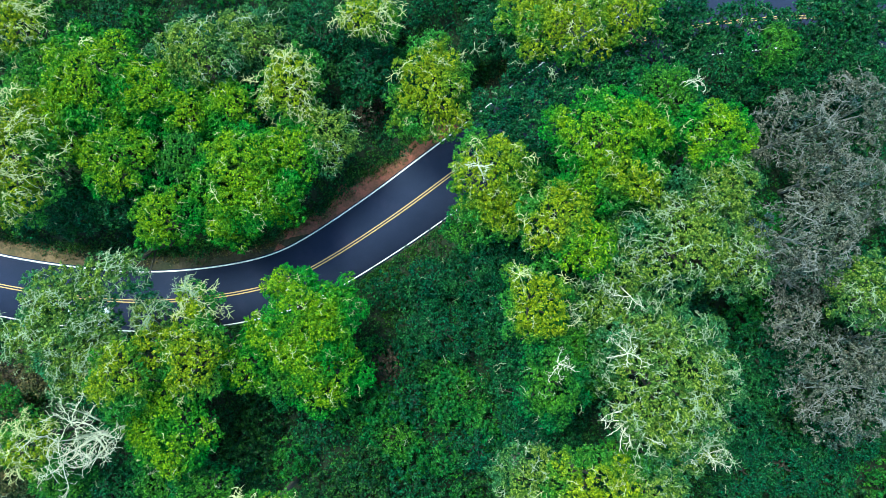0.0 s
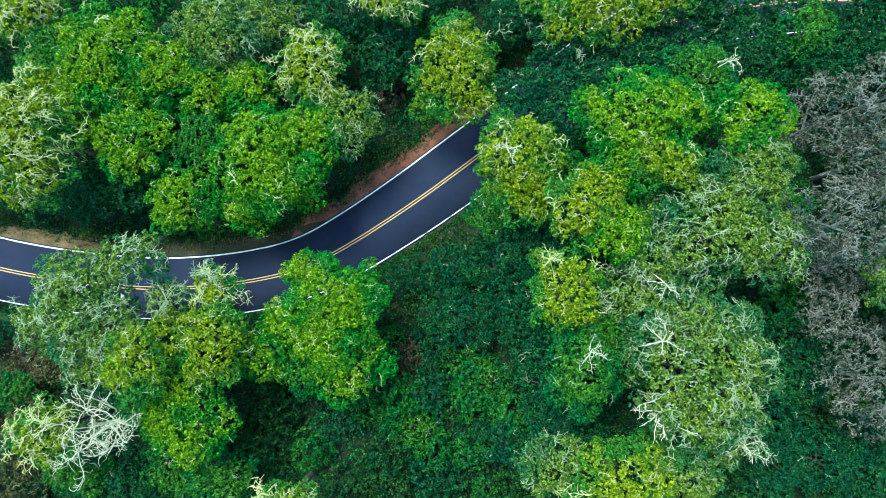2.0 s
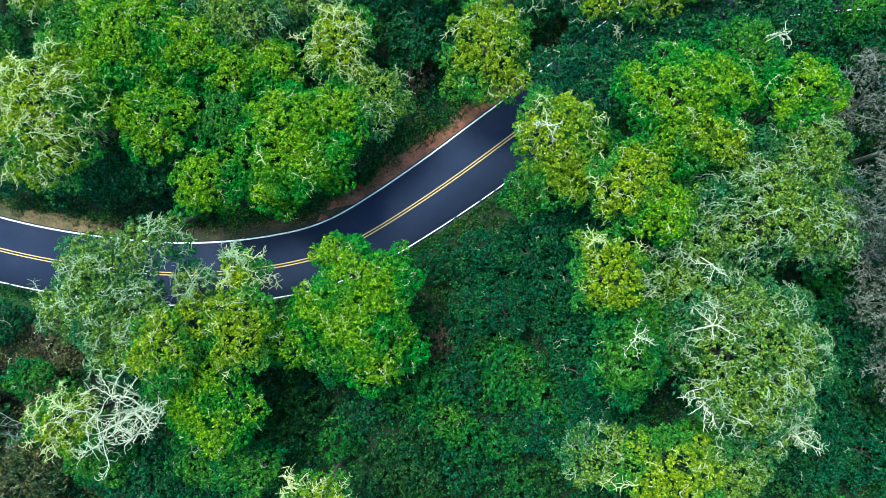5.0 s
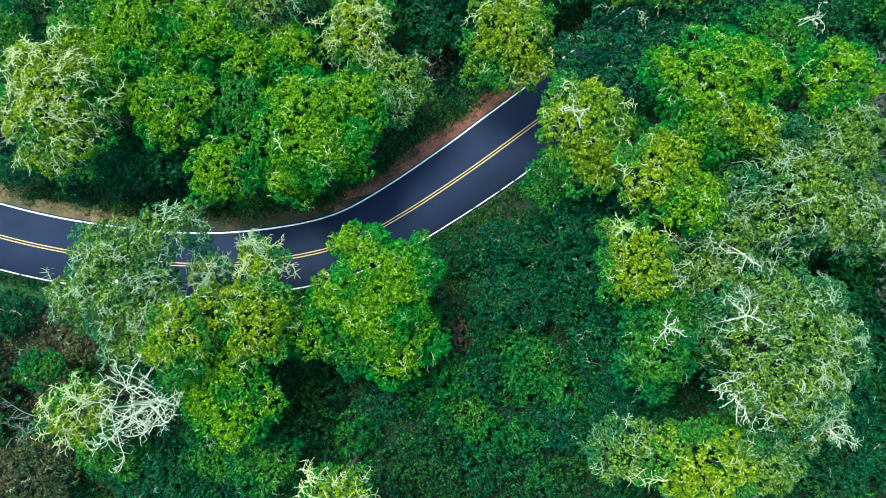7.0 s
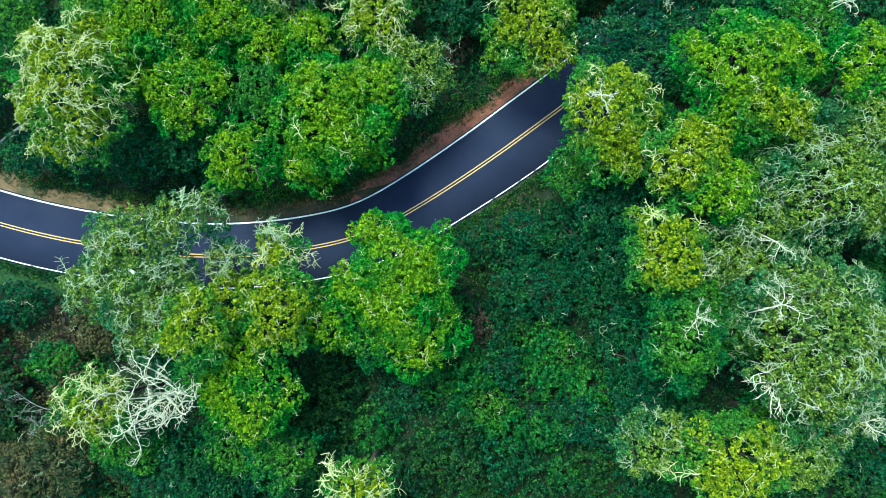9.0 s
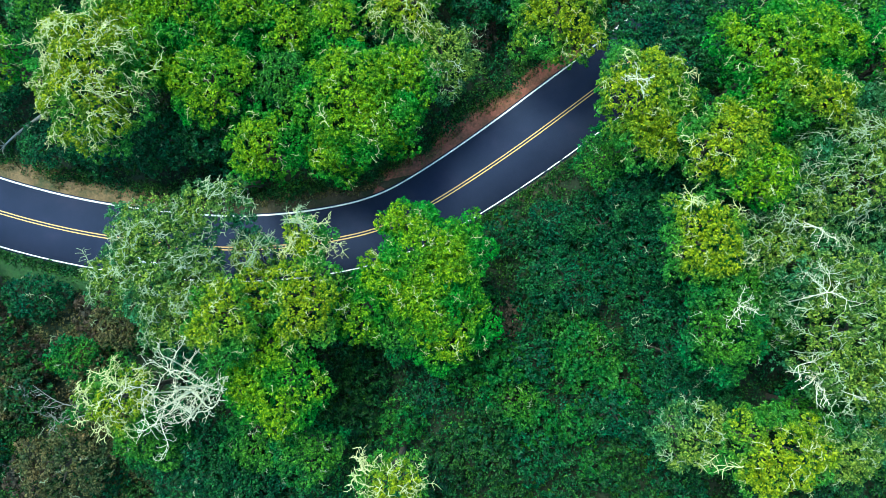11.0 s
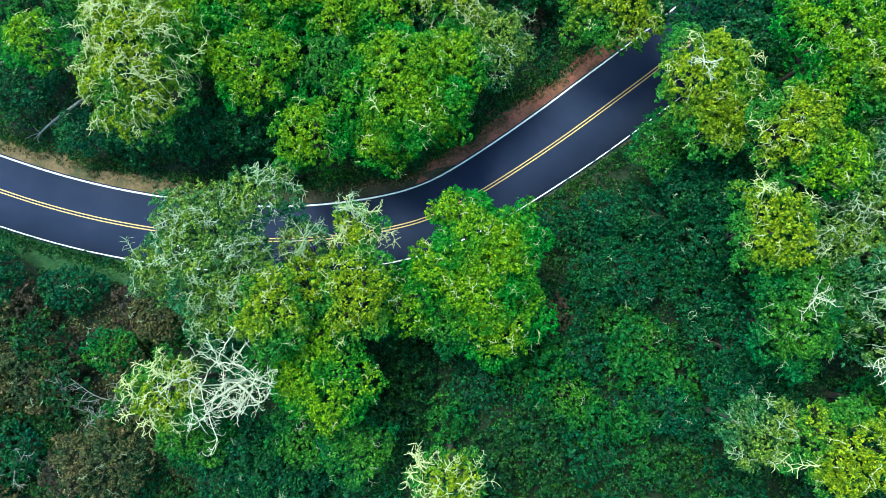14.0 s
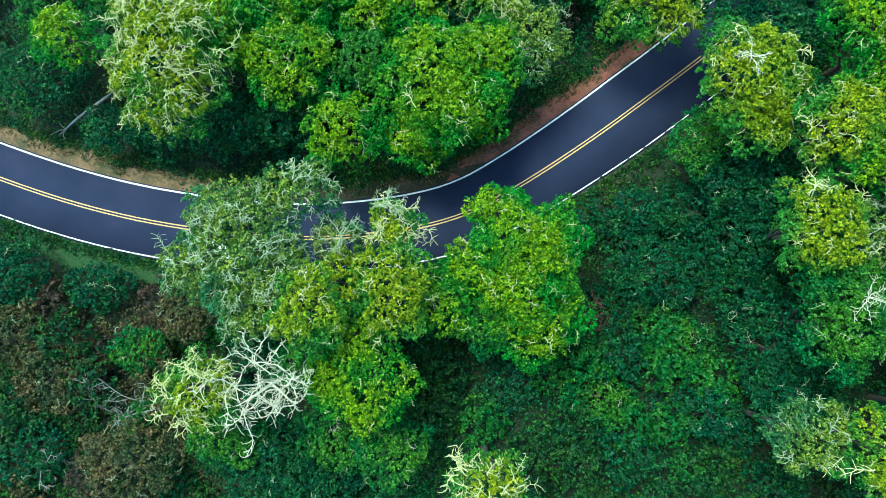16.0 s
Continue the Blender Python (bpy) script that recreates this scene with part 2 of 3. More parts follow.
def crown_top(lobes, x, y):
    """Height of the crown's surface over x, y (minus a thousand beside it)."""
    c, r = lobes
    u = 1 - ((x - c[:, 0]) / r[:, 0]) ** 2 - ((y - c[:, 1]) / r[:, 1]) ** 2
    return float(np.where(u > 0, c[:, 2] + r[:, 2] * np.sqrt(np.maximum(u, 0)), -1000.0).max())


def creeping(rng, lobes, x, y, z, heading, length, steps, curl, lift):
    """A crooked path that keeps to the surface of the crown and pokes out past its rim."""
    pts = [(x, y, z)]
    for k in range(steps):
        heading += rng.normal(0, curl)
        x, y = x + math.cos(heading) * length / steps, y + math.sin(heading) * length / steps
        top = crown_top(lobes, x, y)
        z = min(max(top, z - 0.25), z + 0.45) if top > -900 else z - 0.10
        pts.append((x, y, z + lift * rng.uniform(0.2, 1.4)))
    return np.array(pts)


def antler(rng, lobes, x, y, z, heading, length, thick, lift=0.16, spurs=7, curl=0.42):
    """A bare crooked bough with spurs that fork off to both sides, like an antler."""
    p = creeping(rng, lobes, x, y, z, heading, length, 6, curl, lift)
    out = [tube(p, np.linspace(thick, thick * 0.5, len(p)), 3)]
    for j in range(spurs):
        k = 1 + (j * 5) // max(spurs, 1) + int(rng.integers(0, 2))
        k = min(k, len(p) - 1)
        hh = math.atan2(p[k][1] - p[k - 1][1], p[k][0] - p[k - 1][0]) + (1 if j % 2 else -1) * rng.uniform(0.5, 1.25)
        q = creeping(rng, lobes, p[k][0], p[k][1], p[k][2], hh, length * rng.uniform(0.16, 0.40), 2, 0.45, lift * 1.2)
        out.append(tube(q, np.linspace(thick * 0.75, thick * 0.42, len(q)), 3))
    return joined(out)


def bough(rng, lobes, ox, oy, rx, ry, length, thick, lift=0.16, spurs=7):
    """An antler somewhere on the crown that runs outward from its middle."""
    while True:
        a, f = rng.uniform(0, 6.283), math.sqrt(rng.uniform(0, 1)) * 0.88
        x, y = ox + rx * f * math.cos(a), oy + ry * f * math.sin(a)
        z = crown_top(lobes, x, y)
        if z > -900:
            break
    return antler(rng, lobes, x, y, z - 0.12, a + rng.normal(0, 0.75), length, thick, lift, spurs)


# ---------------------------------------------------------------- the road
CENTRE = [(-110, 34), (-84, 19), (-70, 12.4), (-59.4, 8.1), (-51.2, 5.3), (-43.2, 3.4), (-34, 2.15), (-27, 2.05), (-20.4, 2.8), (-15.7, 4.1),
          (-10.9, 6.55), (-4.5, 10.6), (1.25, 14.65), (6.3, 18.35), (12.7, 23.25), (20, 28.0), (27, 30.2), (34, 31.0), (42, 31.2), (58, 29.5), (85, 24), (120, 18)]


def spline(pts, per=10):
    p = np.array(pts, float)
    p = np.vstack([2 * p[0] - p[1], p, 2 * p[-1] - p[-2]])
    out = []
    for i in range(1, len(p) - 2):
        for u in np.arange(per) / per:
            a, b, c, d = p[i - 1:i + 3]
            out.append(0.5 * (2 * b + (c - a) * u + (2 * a - 5 * b + 4 * c - d) * u * u + (3 * b - a - 3 * c + d) * u ** 3))
    out.append(p[-2])
    return np.array(out)


LINE = spline(CENTRE)
for _ in range(6):
    LINE[1:-1] = (LINE[:-2] + 2 * LINE[1:-1] + LINE[2:]) / 4
TAN = unit(np.gradient(LINE, axis=0))
NORM = np.stack([-TAN[:, 1], TAN[:, 0]], 1)  # towards the upper side of the bend
# half the width between the edge lines, growing on the far side of the bend
HALF = 3.13 + 0.34 * np.clip((LINE[:, 0] + 15) / 14, 0, 1)


def road_distance(x, y):
    """Signed distance from the centre line (plus: the upper side)."""
    p = np.stack([np.ravel(x), np.ravel(y)], 1)
    best, sign = np.full(len(p), 1e9), np.ones(len(p))
    for i in range(0, len(LINE)):
        v = p - LINE[i]
        d = np.hypot(v[:, 0], v[:, 1])
        m = d < best
        best[m] = d[m]
        sign[m] = np.sign(v[m] @ NORM[i])
    return (best * sign).reshape(np.shape(x))


def ground_height(x, y):
    d = np.abs(road_distance(x, y))
    bank = np.clip((d - 4.2) / 14.0, 0, 1)
    bank = bank * bank * (3 - 2 * bank) * 2.2
    rough = 0.35 * np.sin(x * 0.45 + 1.3) * np.cos(y * 0.5) + 0.2 * np.sin(x * 1.1 + y * 0.8)
    return -0.12 + bank + rough * np.clip((d - 4.5) / 4, 0, 1)


def ribbon(name, lo, hi, z, mat, parent=None, pick=None):
    """A painted line between two offsets from the centre line, over the picked stretch of it."""
    sel = np.arange(len(LINE)) if pick is None else pick
    n = len(sel)
    v = np.concatenate([np.c_[LINE[sel] + NORM[sel] * np.broadcast_to(o, len(LINE))[sel][:, None], np.full(n, z)] for o in (lo, hi)])
    i = np.arange(n - 1)
    return part(name, mesh_np(name, v, np.stack([i, i + 1, n + i + 1, n + i], 1)[:, ::-1]), mat, parent)


xs = np.concatenate([[-1500, -600, -300, -180, -120], np.arange(-90, 70.1, 1.0), [90, 130, 200, 350, 700, 1500]])
ys = np.concatenate([[-1500, -600, -300, -150, -80], np.arange(-50, 60.1, 1.0), [80, 120, 200, 350, 700, 1500]])
gx, gy = np.meshgrid(xs, ys, indexing="ij")
gv = np.stack([gx, gy, ground_height(gx, gy)], -1).reshape(-1, 3)
ii, jj = np.meshgrid(np.arange(len(xs) - 1), np.arange(len(ys) - 1), indexing="ij")
ny = len(ys)
gq = np.stack([ii * ny + jj, (ii + 1) * ny + jj, (ii + 1) * ny + jj + 1, ii * ny + jj + 1], -1).reshape(-1, 4)
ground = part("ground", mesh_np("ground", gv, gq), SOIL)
tagged(ground, "dark forest floor of soil and moss", "ground", kind="structure")


def slab(name, lo, hi, top, bottom, mat):
    n = len(LINE)
    rings = [(lo, bottom), (lo + 0.06, top), (hi - 0.06, top), (hi, bottom)]
    v = np.concatenate([np.c_[LINE + NORM * np.broadcast_to(o, n)[:, None], np.full(n, z)] for o, z in rings])
    i = np.arange(n - 1)
    q = np.concatenate([np.stack([k * n + i, k * n + i + 1, (k + 1) * n + i + 1, (k + 1) * n + i], 1)[:, ::-1] for k in range(3)])
    return part(name, mesh_np(name, v, q), mat)


road = slab("road", -HALF - 0.28, HALF + 0.24, 0.0, -0.25, ASPHALT)
tagged(road, "narrow two-lane dark bluish asphalt road with painted lines", "road", kind="structure")
for name, off, w, mat in (("edge_line", HALF, 0.15, WHITE_PAINT), ("centre_line", 0.13, 0.10, YELLOW_PAINT), ("centre_line", -0.13, 0.10, YELLOW_PAINT)):
    ribbon(name, off - w / 2, off + w / 2, 0.004, mat, road)
# the lower edge line is whole in the west; in the east it is worn through in short gaps
whole = np.where(LINE[:, 0] < -9.0)[0]
ribbon("edge_line", -HALF - 0.055, -HALF + 0.055, 0.004, WHITE_PAINT, road, whole)
rng = np.random.default_rng(17)
along, stop = float(whole[-1]), len(LINE) - 8.0
while along < stop:
    run = rng.uniform(1.2, 6.0)
    t = np.linspace(along, along + run, 8)
    at = lambda a: np.interp(t, np.arange(len(LINE)), a)
    n2, mid = np.c_[at(NORM[:, 0]), at(NORM[:, 1])], np.c_[at(LINE[:, 0]), at(LINE[:, 1])]
    w = 0.05 * np.interp(t, [t[0], t[1], t[-2], t[-1]], [0.3, 1, 1, 0.3])[:, None]
    v = np.concatenate([np.c_[mid + n2 * (-at(HALF)[:, None] + k * w), np.full(8, 0.004)] for k in (-1, 1)])
    i = np.arange(7)
    part("edge_line", mesh_np("edge_line", v, np.stack([i, i + 1, 9 + i, 8 + i], 1)[:, ::-1]), WHITE_PAINT, road)
    along += run + rng.uniform(0.10, 0.38)


def verge(name, mat, x0, x1, words, width=1.6, side=1):
    """A low bank along one edge of the road, tapering out at both ends."""
    sel = np.where((LINE[:, 0] > x0) & (LINE[:, 0] < x1))[0]
    n = len(sel)
    u = np.linspace(0, 1, n)
    wide = width * (np.clip(np.minimum(u, 1 - u) * 6, 0.05, 1) + 0.16 * np.sin(np.arange(n) * 0.41) + 0.10 * np.sin(np.arange(n) * 1.13))
    rings = []
    for k, z in ((0.0, -0.04), (0.33, 0.03), (0.66, 0.07), (1.0, -0.08)):
        w = HALF[sel] + 0.18 + np.maximum(wide, 0.1) * k
        rings.append(np.c_[LINE[sel] + NORM[sel] * side * w[:, None], z + 0.03 * np.sin(np.arange(n) * 0.9 + k * 5) * (k > 0)])
    v = np.concatenate(rings)
    i = np.arange(n - 1)
    q = np.concatenate([np.stack([k * n + i, k * n + i + 1, (k + 1) * n + i + 1, (k + 1) * n + i], 1)[:, ::-side] for k in range(3)])
    return tagged(part(name, mesh_np(name, v, q), mat), words, "verge", kind="structure")


verge("verge_west", VERGE_TAN, -72, -36, "tan dry-grass and earth verge beside the road", 2.0)
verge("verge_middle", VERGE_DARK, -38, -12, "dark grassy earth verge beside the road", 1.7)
verge("verge_east", VERGE, -17, 6, "bare reddish-brown earth verge beside the road", 2.2)
verge("verge_south", VERGE_GRASS, -56, -33, "short dark green grass beside the road", 2.6, -1)
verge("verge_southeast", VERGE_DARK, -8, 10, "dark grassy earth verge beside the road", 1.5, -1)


# ---------------------------------------------------------------- trees
WORDS = {
    "gold": "broadleaf tree with a yellow-green crown",
    "bright": "broadleaf tree with a dense bright green crown",
    "green": "broadleaf tree with a mid-green rounded crown",
    "pale": "broadleaf tree with a pale grey-green lichen-hung crown",
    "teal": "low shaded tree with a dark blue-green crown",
    "olive": "low tree with a thin olive-brown crown",
    "grey": "half-bare grey tree with lichen on its branches",
    "dead": "dead tree with bare bleached white branches",
}
# how strongly each kind's crown top is painted as sunlit
TOP_LIGHT = {"gold": 0.80, "bright": 0.85, "green": 0.60, "pale": 0.55}
TREES, STEMS = [], []


def tree(kind, x, y, top, rx, ry, lichen=False):
    """A tree whose crown stands at x, y, as high as top; where the crown hangs over the road the stem leans out from the bank."""
    rng = np.random.default_rng(int(abs(x * 131 + y * 977 + top * 13)) + 5)
    d = float(road_distance(np.array([x]), np.array([y]))[0])
    bx, by = x, y
    if abs(d) < 6.0:
        i = int(np.argmin(np.hypot(*(LINE - [x, y]).T)))
        side = 1 if d > 1.5 else -1
        bx, by = LINE[i] + NORM[i] * side * 6.2
    gz = float(ground_height(np.array([bx]), np.array([by]))[0])
    h = top - gz
    base = new("dead_tree" if kind == "dead" else "tree")
    base.location = (bx, by, gz)
    words = WORDS[kind] + (" and bare twigs" if lichen else "")
    tagged(base, words, "tree", "trees of the wood")
    TREES.append((x, y, min(rx, ry), max(rx, ry), top))
    STEMS.append(base)
    r = (rx + ry) / 2
    ox, oy = x - bx, y - by
    tt = np.linspace(0, 1, 8)
    tp = np.c_[ox * tt ** 1.5 + 0.12 * np.sin(tt * 5), oy * tt ** 1.5 + 0.1 * np.sin(tt * 4), tt * h * 0.8 - 0.9 * (1 - tt)]
    tr = (0.10 + 0.016 * h) * (1 - 0.78 * tt) + 0.12 * np.exp(-tt * 14)
    tr = tr * (0.6 if kind == "dead" else 1)
    bark_mat = TWIG["dead"] if kind == "dead" else TWIG["grey"] if kind == "grey" else BARK
    v, q = tube(tp, tr, 8)
    part("trunk", mesh_np("trunk", v, q), bark_mat, base)
    depth = min(h * 0.45, r * 0.95)
    lobes = crown_lobes(rng, ox, oy, h, rx, ry, depth)
    hull = (np.array([c for c, _ in lobes]), np.array([rr for _, rr in lobes]))
    for c, rr in lobes[1::max(1, len(lobes) // 7)]:
        s = tp[3 + rng.integers(0, 4)]
        e = np.array(c) - np.array([0, 0, rr[2] * 0.2])
        u = np.linspace(0, 1, 5)[:, None]
        p = s + (e - s) * u + np.array([0, 0, 1]) * np.sin(u * 3.14) * -0.3 + rng.normal(0, 0.08, (5, 3)) * u
        v, q = tube(p, np.linspace(0.09 + 0.01 * r, 0.035, 5), 5)
        part("limb", mesh_np("limb", v, q), bark_mat, base)
    if kind == "dead":
        forks = [np.array([ox + rx * 0.42 * math.cos(a), oy + ry * 0.42 * math.sin(a), h * f]) for a, f in ((0.3, 0.86), (1.7, 0.9), (2.9, 0.84), (4.1, 0.88), (5.3, 0.85))]
        for i in range(30):
            a = i * 2.399 + rng.uniform(-0.2, 0.2)
            s = forks[i % 5] + rng.normal(0, 0.15, 3)
            e = unit(np.array([math.cos(a) * rx, math.sin(a) * ry, rng.uniform(0.0, 2.5)]))
            p = twig_path(rng, s, e, r * rng.uniform(0.4, 0.85), 8, 0.28)
            out = [tube(p, np.linspace(0.036, 0.018, len(p)), 5)]
            for j in range(2, 9):
                for _ in range(2):
                    hd = unit(p[j] - p[j - 1] + rng.normal(0, 0.75, 3))
                    pq = twig_path(rng, p[j], hd, rng.uniform(0.4, 1.1), 5, 0.5)
                    out.append(tube(pq, np.linspace(0.023, 0.013, len(pq)), 3))
            v, q = joined(out)
            part("branch", mesh_np("branch", v, q), TWIG["dead"], base)
        return base
    dens = {"grey": 44, "pale": 80, "olive": 64, "gold": 84, "teal": 80}.get(kind, 88)
    v, q = foliage(rng, lobes, dens, {"teal": 0.185, "olive": 0.19}.get(kind, 0.172))
    # paints light into the leaves: lit yellow towards the top, cool shade lower down
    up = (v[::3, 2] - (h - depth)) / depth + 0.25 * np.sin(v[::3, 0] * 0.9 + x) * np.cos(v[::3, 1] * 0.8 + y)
    turn = np.clip((up - 0.58) * TOP_LIGHT.get(kind, 0.0), -0.25, 0.28)
    part("crown", mesh_np("crown", v, q, crown_light=np.repeat(turn, 3)), LEAF[kind], base)
    tk = {"grey": "grey", "gold": "gold", "bright": "gold", "green": "pale"}.get(kind, "pale")
    # stout bare boughs that break through the leaves, one by one
    for _ in range(int(r * {"grey": 3.0, "pale": 1.2, "gold": 0.6, "bright": 0.2}.get(kind, 0)) + int(r * (6 if kind == "gold" else 2.0)) * lichen):
        v, q = bough(rng, hull, ox, oy, rx, ry, rng.uniform(0.9, 1.9), rng.uniform(0.028, 0.048), 0.20, 11)
        part("bough", mesh_np("bough", v, q), TWIG[tk], base, "pale crooked lichen-covered bough")
    count = {"grey": 3.4, "pale": 2.4, "gold": 1.7, "bright": 0.8, "green": 0.45, "teal": 0.2, "olive": 0.5}[kind] * rx * ry * (3.2 if lichen and kind == "gold" else 1.7 if lichen else 1)
    v, q = joined([bough(rng, hull, ox, oy, rx, ry, rng.uniform(0.4, 1.0), rng.uniform(0.017, 0.028) * (1.25 if lichen else 1), 0.12, 6) for _ in range(int(count) + 2)])
    tagged(part("twig_tangle", mesh_np("twig_tangle", v, q), TWIG[tk], base, "pale thin lichen-covered twigs"), kind="stuff")
    return base


tree("gold", -38.8, 15.4, 14.0, 5.2, 6.9, True)
tree("gold", -40.1, 28.4, 11.0, 3.9, 3.9, True)
tree("bright", -32.4, 22.8, 12.0, 5.7, 5.9)
tree("bright", -30.1, 15.5, 11.0, 4.4, 4.4)
tree("pale", -22.9, 25.1, 11.0, 5.0, 4.1)
tree("bright", -23.8, 20.0, 10.0, 3.4, 3.1)
tree("bright", -17.8, 12.8, 12.0, 5.7, 5.7)
tree("gold", -14.0, 21.8, 10.5, 3.3, 4.7, True)
tree("pale", -10.5, 17.0, 9.5, 3.3, 3.7)
tree("bright", -25.8, 9.5, 10.0, 3.6, 3.6)
tree("gold", -0.4, 21.5, 9.5, 4.7, 5.9)
tree("gold", -6.3, 28.7, 9.5, 3.4, 2.5, True)
tree("gold", 12.9, 26.9, 11.0, 5.8, 4.1)
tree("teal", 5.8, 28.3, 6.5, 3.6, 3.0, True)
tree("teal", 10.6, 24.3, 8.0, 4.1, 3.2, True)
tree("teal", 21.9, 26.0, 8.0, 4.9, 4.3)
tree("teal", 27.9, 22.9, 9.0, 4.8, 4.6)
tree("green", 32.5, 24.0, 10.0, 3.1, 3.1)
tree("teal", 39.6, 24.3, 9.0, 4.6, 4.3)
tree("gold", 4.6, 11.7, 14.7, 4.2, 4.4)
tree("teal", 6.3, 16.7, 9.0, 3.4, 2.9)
tree("gold", 10.0, 7.4, 16.0, 3.8, 3.8)
tree("bright", 12.3, 4.9, 16.0, 2.9, 2.8)
tree("bright", 14.9, 14.7, 17.0, 6.1, 4.4)
tree("gold", 16.0, 10.4, 17.0, 3.2, 2.2)
tree("bright", 23.6, 14.0, 17.0, 3.5, 3.8)
tree("pale", 20.3, 5.1, 17.2, 5.9, 5.1, True)
tree("pale", 23.7, 9.8, 16.5, 4.0, 3.7)
tree("gold", 7.8, 0.4, 16.0, 3.3, 3.8)
tree("pale", 13.0, 0.2, 14.0, 2.6, 2.6, True)
tree("pale", 18.1, -6.3, 18.2, 6.4, 6.6, True)
tree("green", 8.9, -6.1, 16.0, 3.3, 3.8)
tree("pale", 21.0, -11.1, 14.0, 3.4, 3.1, True)
tree("gold", 11.4, -14.3, 17.0, 4.7, 3.3)
tree("pale", 6.2, -13.4, 15.2, 2.7, 2.9)
tree("grey", 33.1, 15.5, 12.5, 4.6, 4.0)
tree("grey", 39.2, 17.6, 12.0, 3.8, 4.1)
tree("grey", 31.2, 5.4, 16.0, 5.3, 4.0)
tree("pale", 37.2, 1.0, 13.5, 3.9, 3.9)
tree("grey", 38.3, 9.6, 13.0, 3.2, 3.7)
tree("grey", 35.7, -7.9, 11.5, 5.2, 4.9)
tree("grey", 31.9, -2.3, 11.0, 2.8, 2.8)
tree("pale", -31.5, -0.3, 15.5, 4.3, 5.1, True)
tree("pale", -28.1, 3.9, 14.5, 3.0, 2.3, True)
tree("gold", -27.1, -4.5, 15.8, 2.9, 3.4)
tree("gold", -21.6, -3.2, 14.3, 3.1, 4.2)
tree("gold", -21.3, 1.6, 13.0, 2.1, 1.9, True)
tree("bright", -23.4, -10.1, 13.0, 3.9, 3.4)
tree("bright", -12.3, -0.4, 12.8, 4.6, 4.3)
tree("bright", -14.0, 3.0, 11.0, 2.6, 2.0)
tree("bright", -11.2, -5.0, 10.7, 4.9, 4.2)
tree("gold", -35.3, -10.0, 14.0, 3.0, 2.7, True)
tree("teal", -31.5, -15.9, 8.5, 5.0, 3.6)
tree("green", -22.1, -15.2, 10.0, 3.2, 3.0)
tree("gold", -15.0, -16.1, 15.0, 2.9, 2.0, True)
tree("olive", -43.4, -16.6, 6.9, 4.7, 3.4)
tree("olive", -50.8, -10.0, 5.2, 4.1, 3.6)
tree("olive", -54.8, -6.6, 5.2, 3.6, 3.0)
tree("bright", -47.9, 17.5, 11.0, 2.9, 2.9)
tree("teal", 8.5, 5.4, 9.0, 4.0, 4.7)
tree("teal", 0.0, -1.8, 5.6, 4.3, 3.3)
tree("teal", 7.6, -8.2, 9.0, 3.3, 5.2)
tree("dead", -30.3, -9.9, 15.3, 4.3, 4.1)
tree("bright", -35.4, 18.6, 12.0, 4.6, 4.3)
tree("bright", -27.6, 21.9, 11.0, 4.1, 3.9)
tree("bright", -20.2, 20.1, 9.5, 3.4, 3.4)
tree("bright", -14.3, 15.2, 10.5, 3.6, 3.6)
tree("pale", -17.9, 27.1, 10.0, 3.4, 3.1)
tree("teal", -12.0, 28.9, 7.0, 3.8, 3.5)
tree("teal", -7.3, 25.2, 5.5, 3.6, 4.2)
tree("teal", -34.9, 11.6, 7.0, 4.4, 3.2)
tree("bright", -19.8, 8.9, 9.0, 3.1, 2.6)
tree("green", 20.4, 19.0, 14.0, 3.6, 2.9)
tree("teal", 10.0, 16.5, 9.5, 3.4, 3.1)
tree("green", 7.8, 11.1, 12.0, 3.2, 3.2)
tree("bright", 13.6, 10.7, 15.5, 3.3, 3.0)
tree("teal", 6.0, 5.9, 7.5, 4.1, 3.5)
tree("green", 10.9, -0.7, 12.0, 3.2, 3.2)
tree("green", 13.0, -4.6, 13.0, 3.7, 3.7)
tree("teal", 8.9, -11.5, 9.0, 4.0, 3.4)
tree("teal", 6.3, -3.3, 6.5, 3.3, 3.3)
tree("pale", 16.5, -1.3, 15.0, 3.6, 2.8, True)
tree("pale", 26.1, 4.2, 14.5, 3.1, 3.9)
tree("teal", 30.6, -6.1, 7.0, 2.9, 5.3)
tree("green", 17.2, -12.5, 13.5, 4.2, 3.2)
tree("teal", 28.2, -15.8, 6.0, 3.6, 3.6)
tree("green", 19.8, 15.6, 12.0, 3.4, 3.3)
tree("pale", -25.5, 0.3, 12.5, 2.2, 2.0, True)
tree("pale", -31.4, -4.6, 13.5, 3.2, 2.6, True)
tree("pale", -34.1, 2.4, 13.5, 3.0, 2.6)
tree("bright", -24.6, -6.7, 13.0, 2.6, 2.4)
tree("green", -26.1, -14.2, 9.0, 3.5, 3.3)
tree("bright", -9.7, 0.1, 11.5, 3.1, 3.3)
tree("green", -14.3, -5.3, 10.0, 3.5, 3.2)
tree("green", -34.5, -13.9, 10.0, 3.5, 2.8)
tree("teal", -28.3, -18.2, 7.0, 3.7, 2.5)
tree("teal", 25.2, 27.5, 9.0, 3.4, 2.9)
tree("teal", 42.2, 27.6, 9.0, 4.3, 3.4)
tree("teal", 34.4, 21.0, 9.0, 4.0, 3.4)
tree("teal", 41.7, 22.5, 9.0, 3.4, 2.9)
tree("teal", -53.5, 16.4, 6.0, 4.5, 3.5)
tree("grey", 35.6, 11.4, 12.0, 3.8, 3.2)
tree("grey", 39.4, -4.0, 11.0, 3.3, 3.9)
tree("grey", 32.8, 1.8, 11.0, 3.3, 3.3)
tree("teal", 37.3, -14.0, 5.5, 4.8, 3.0)
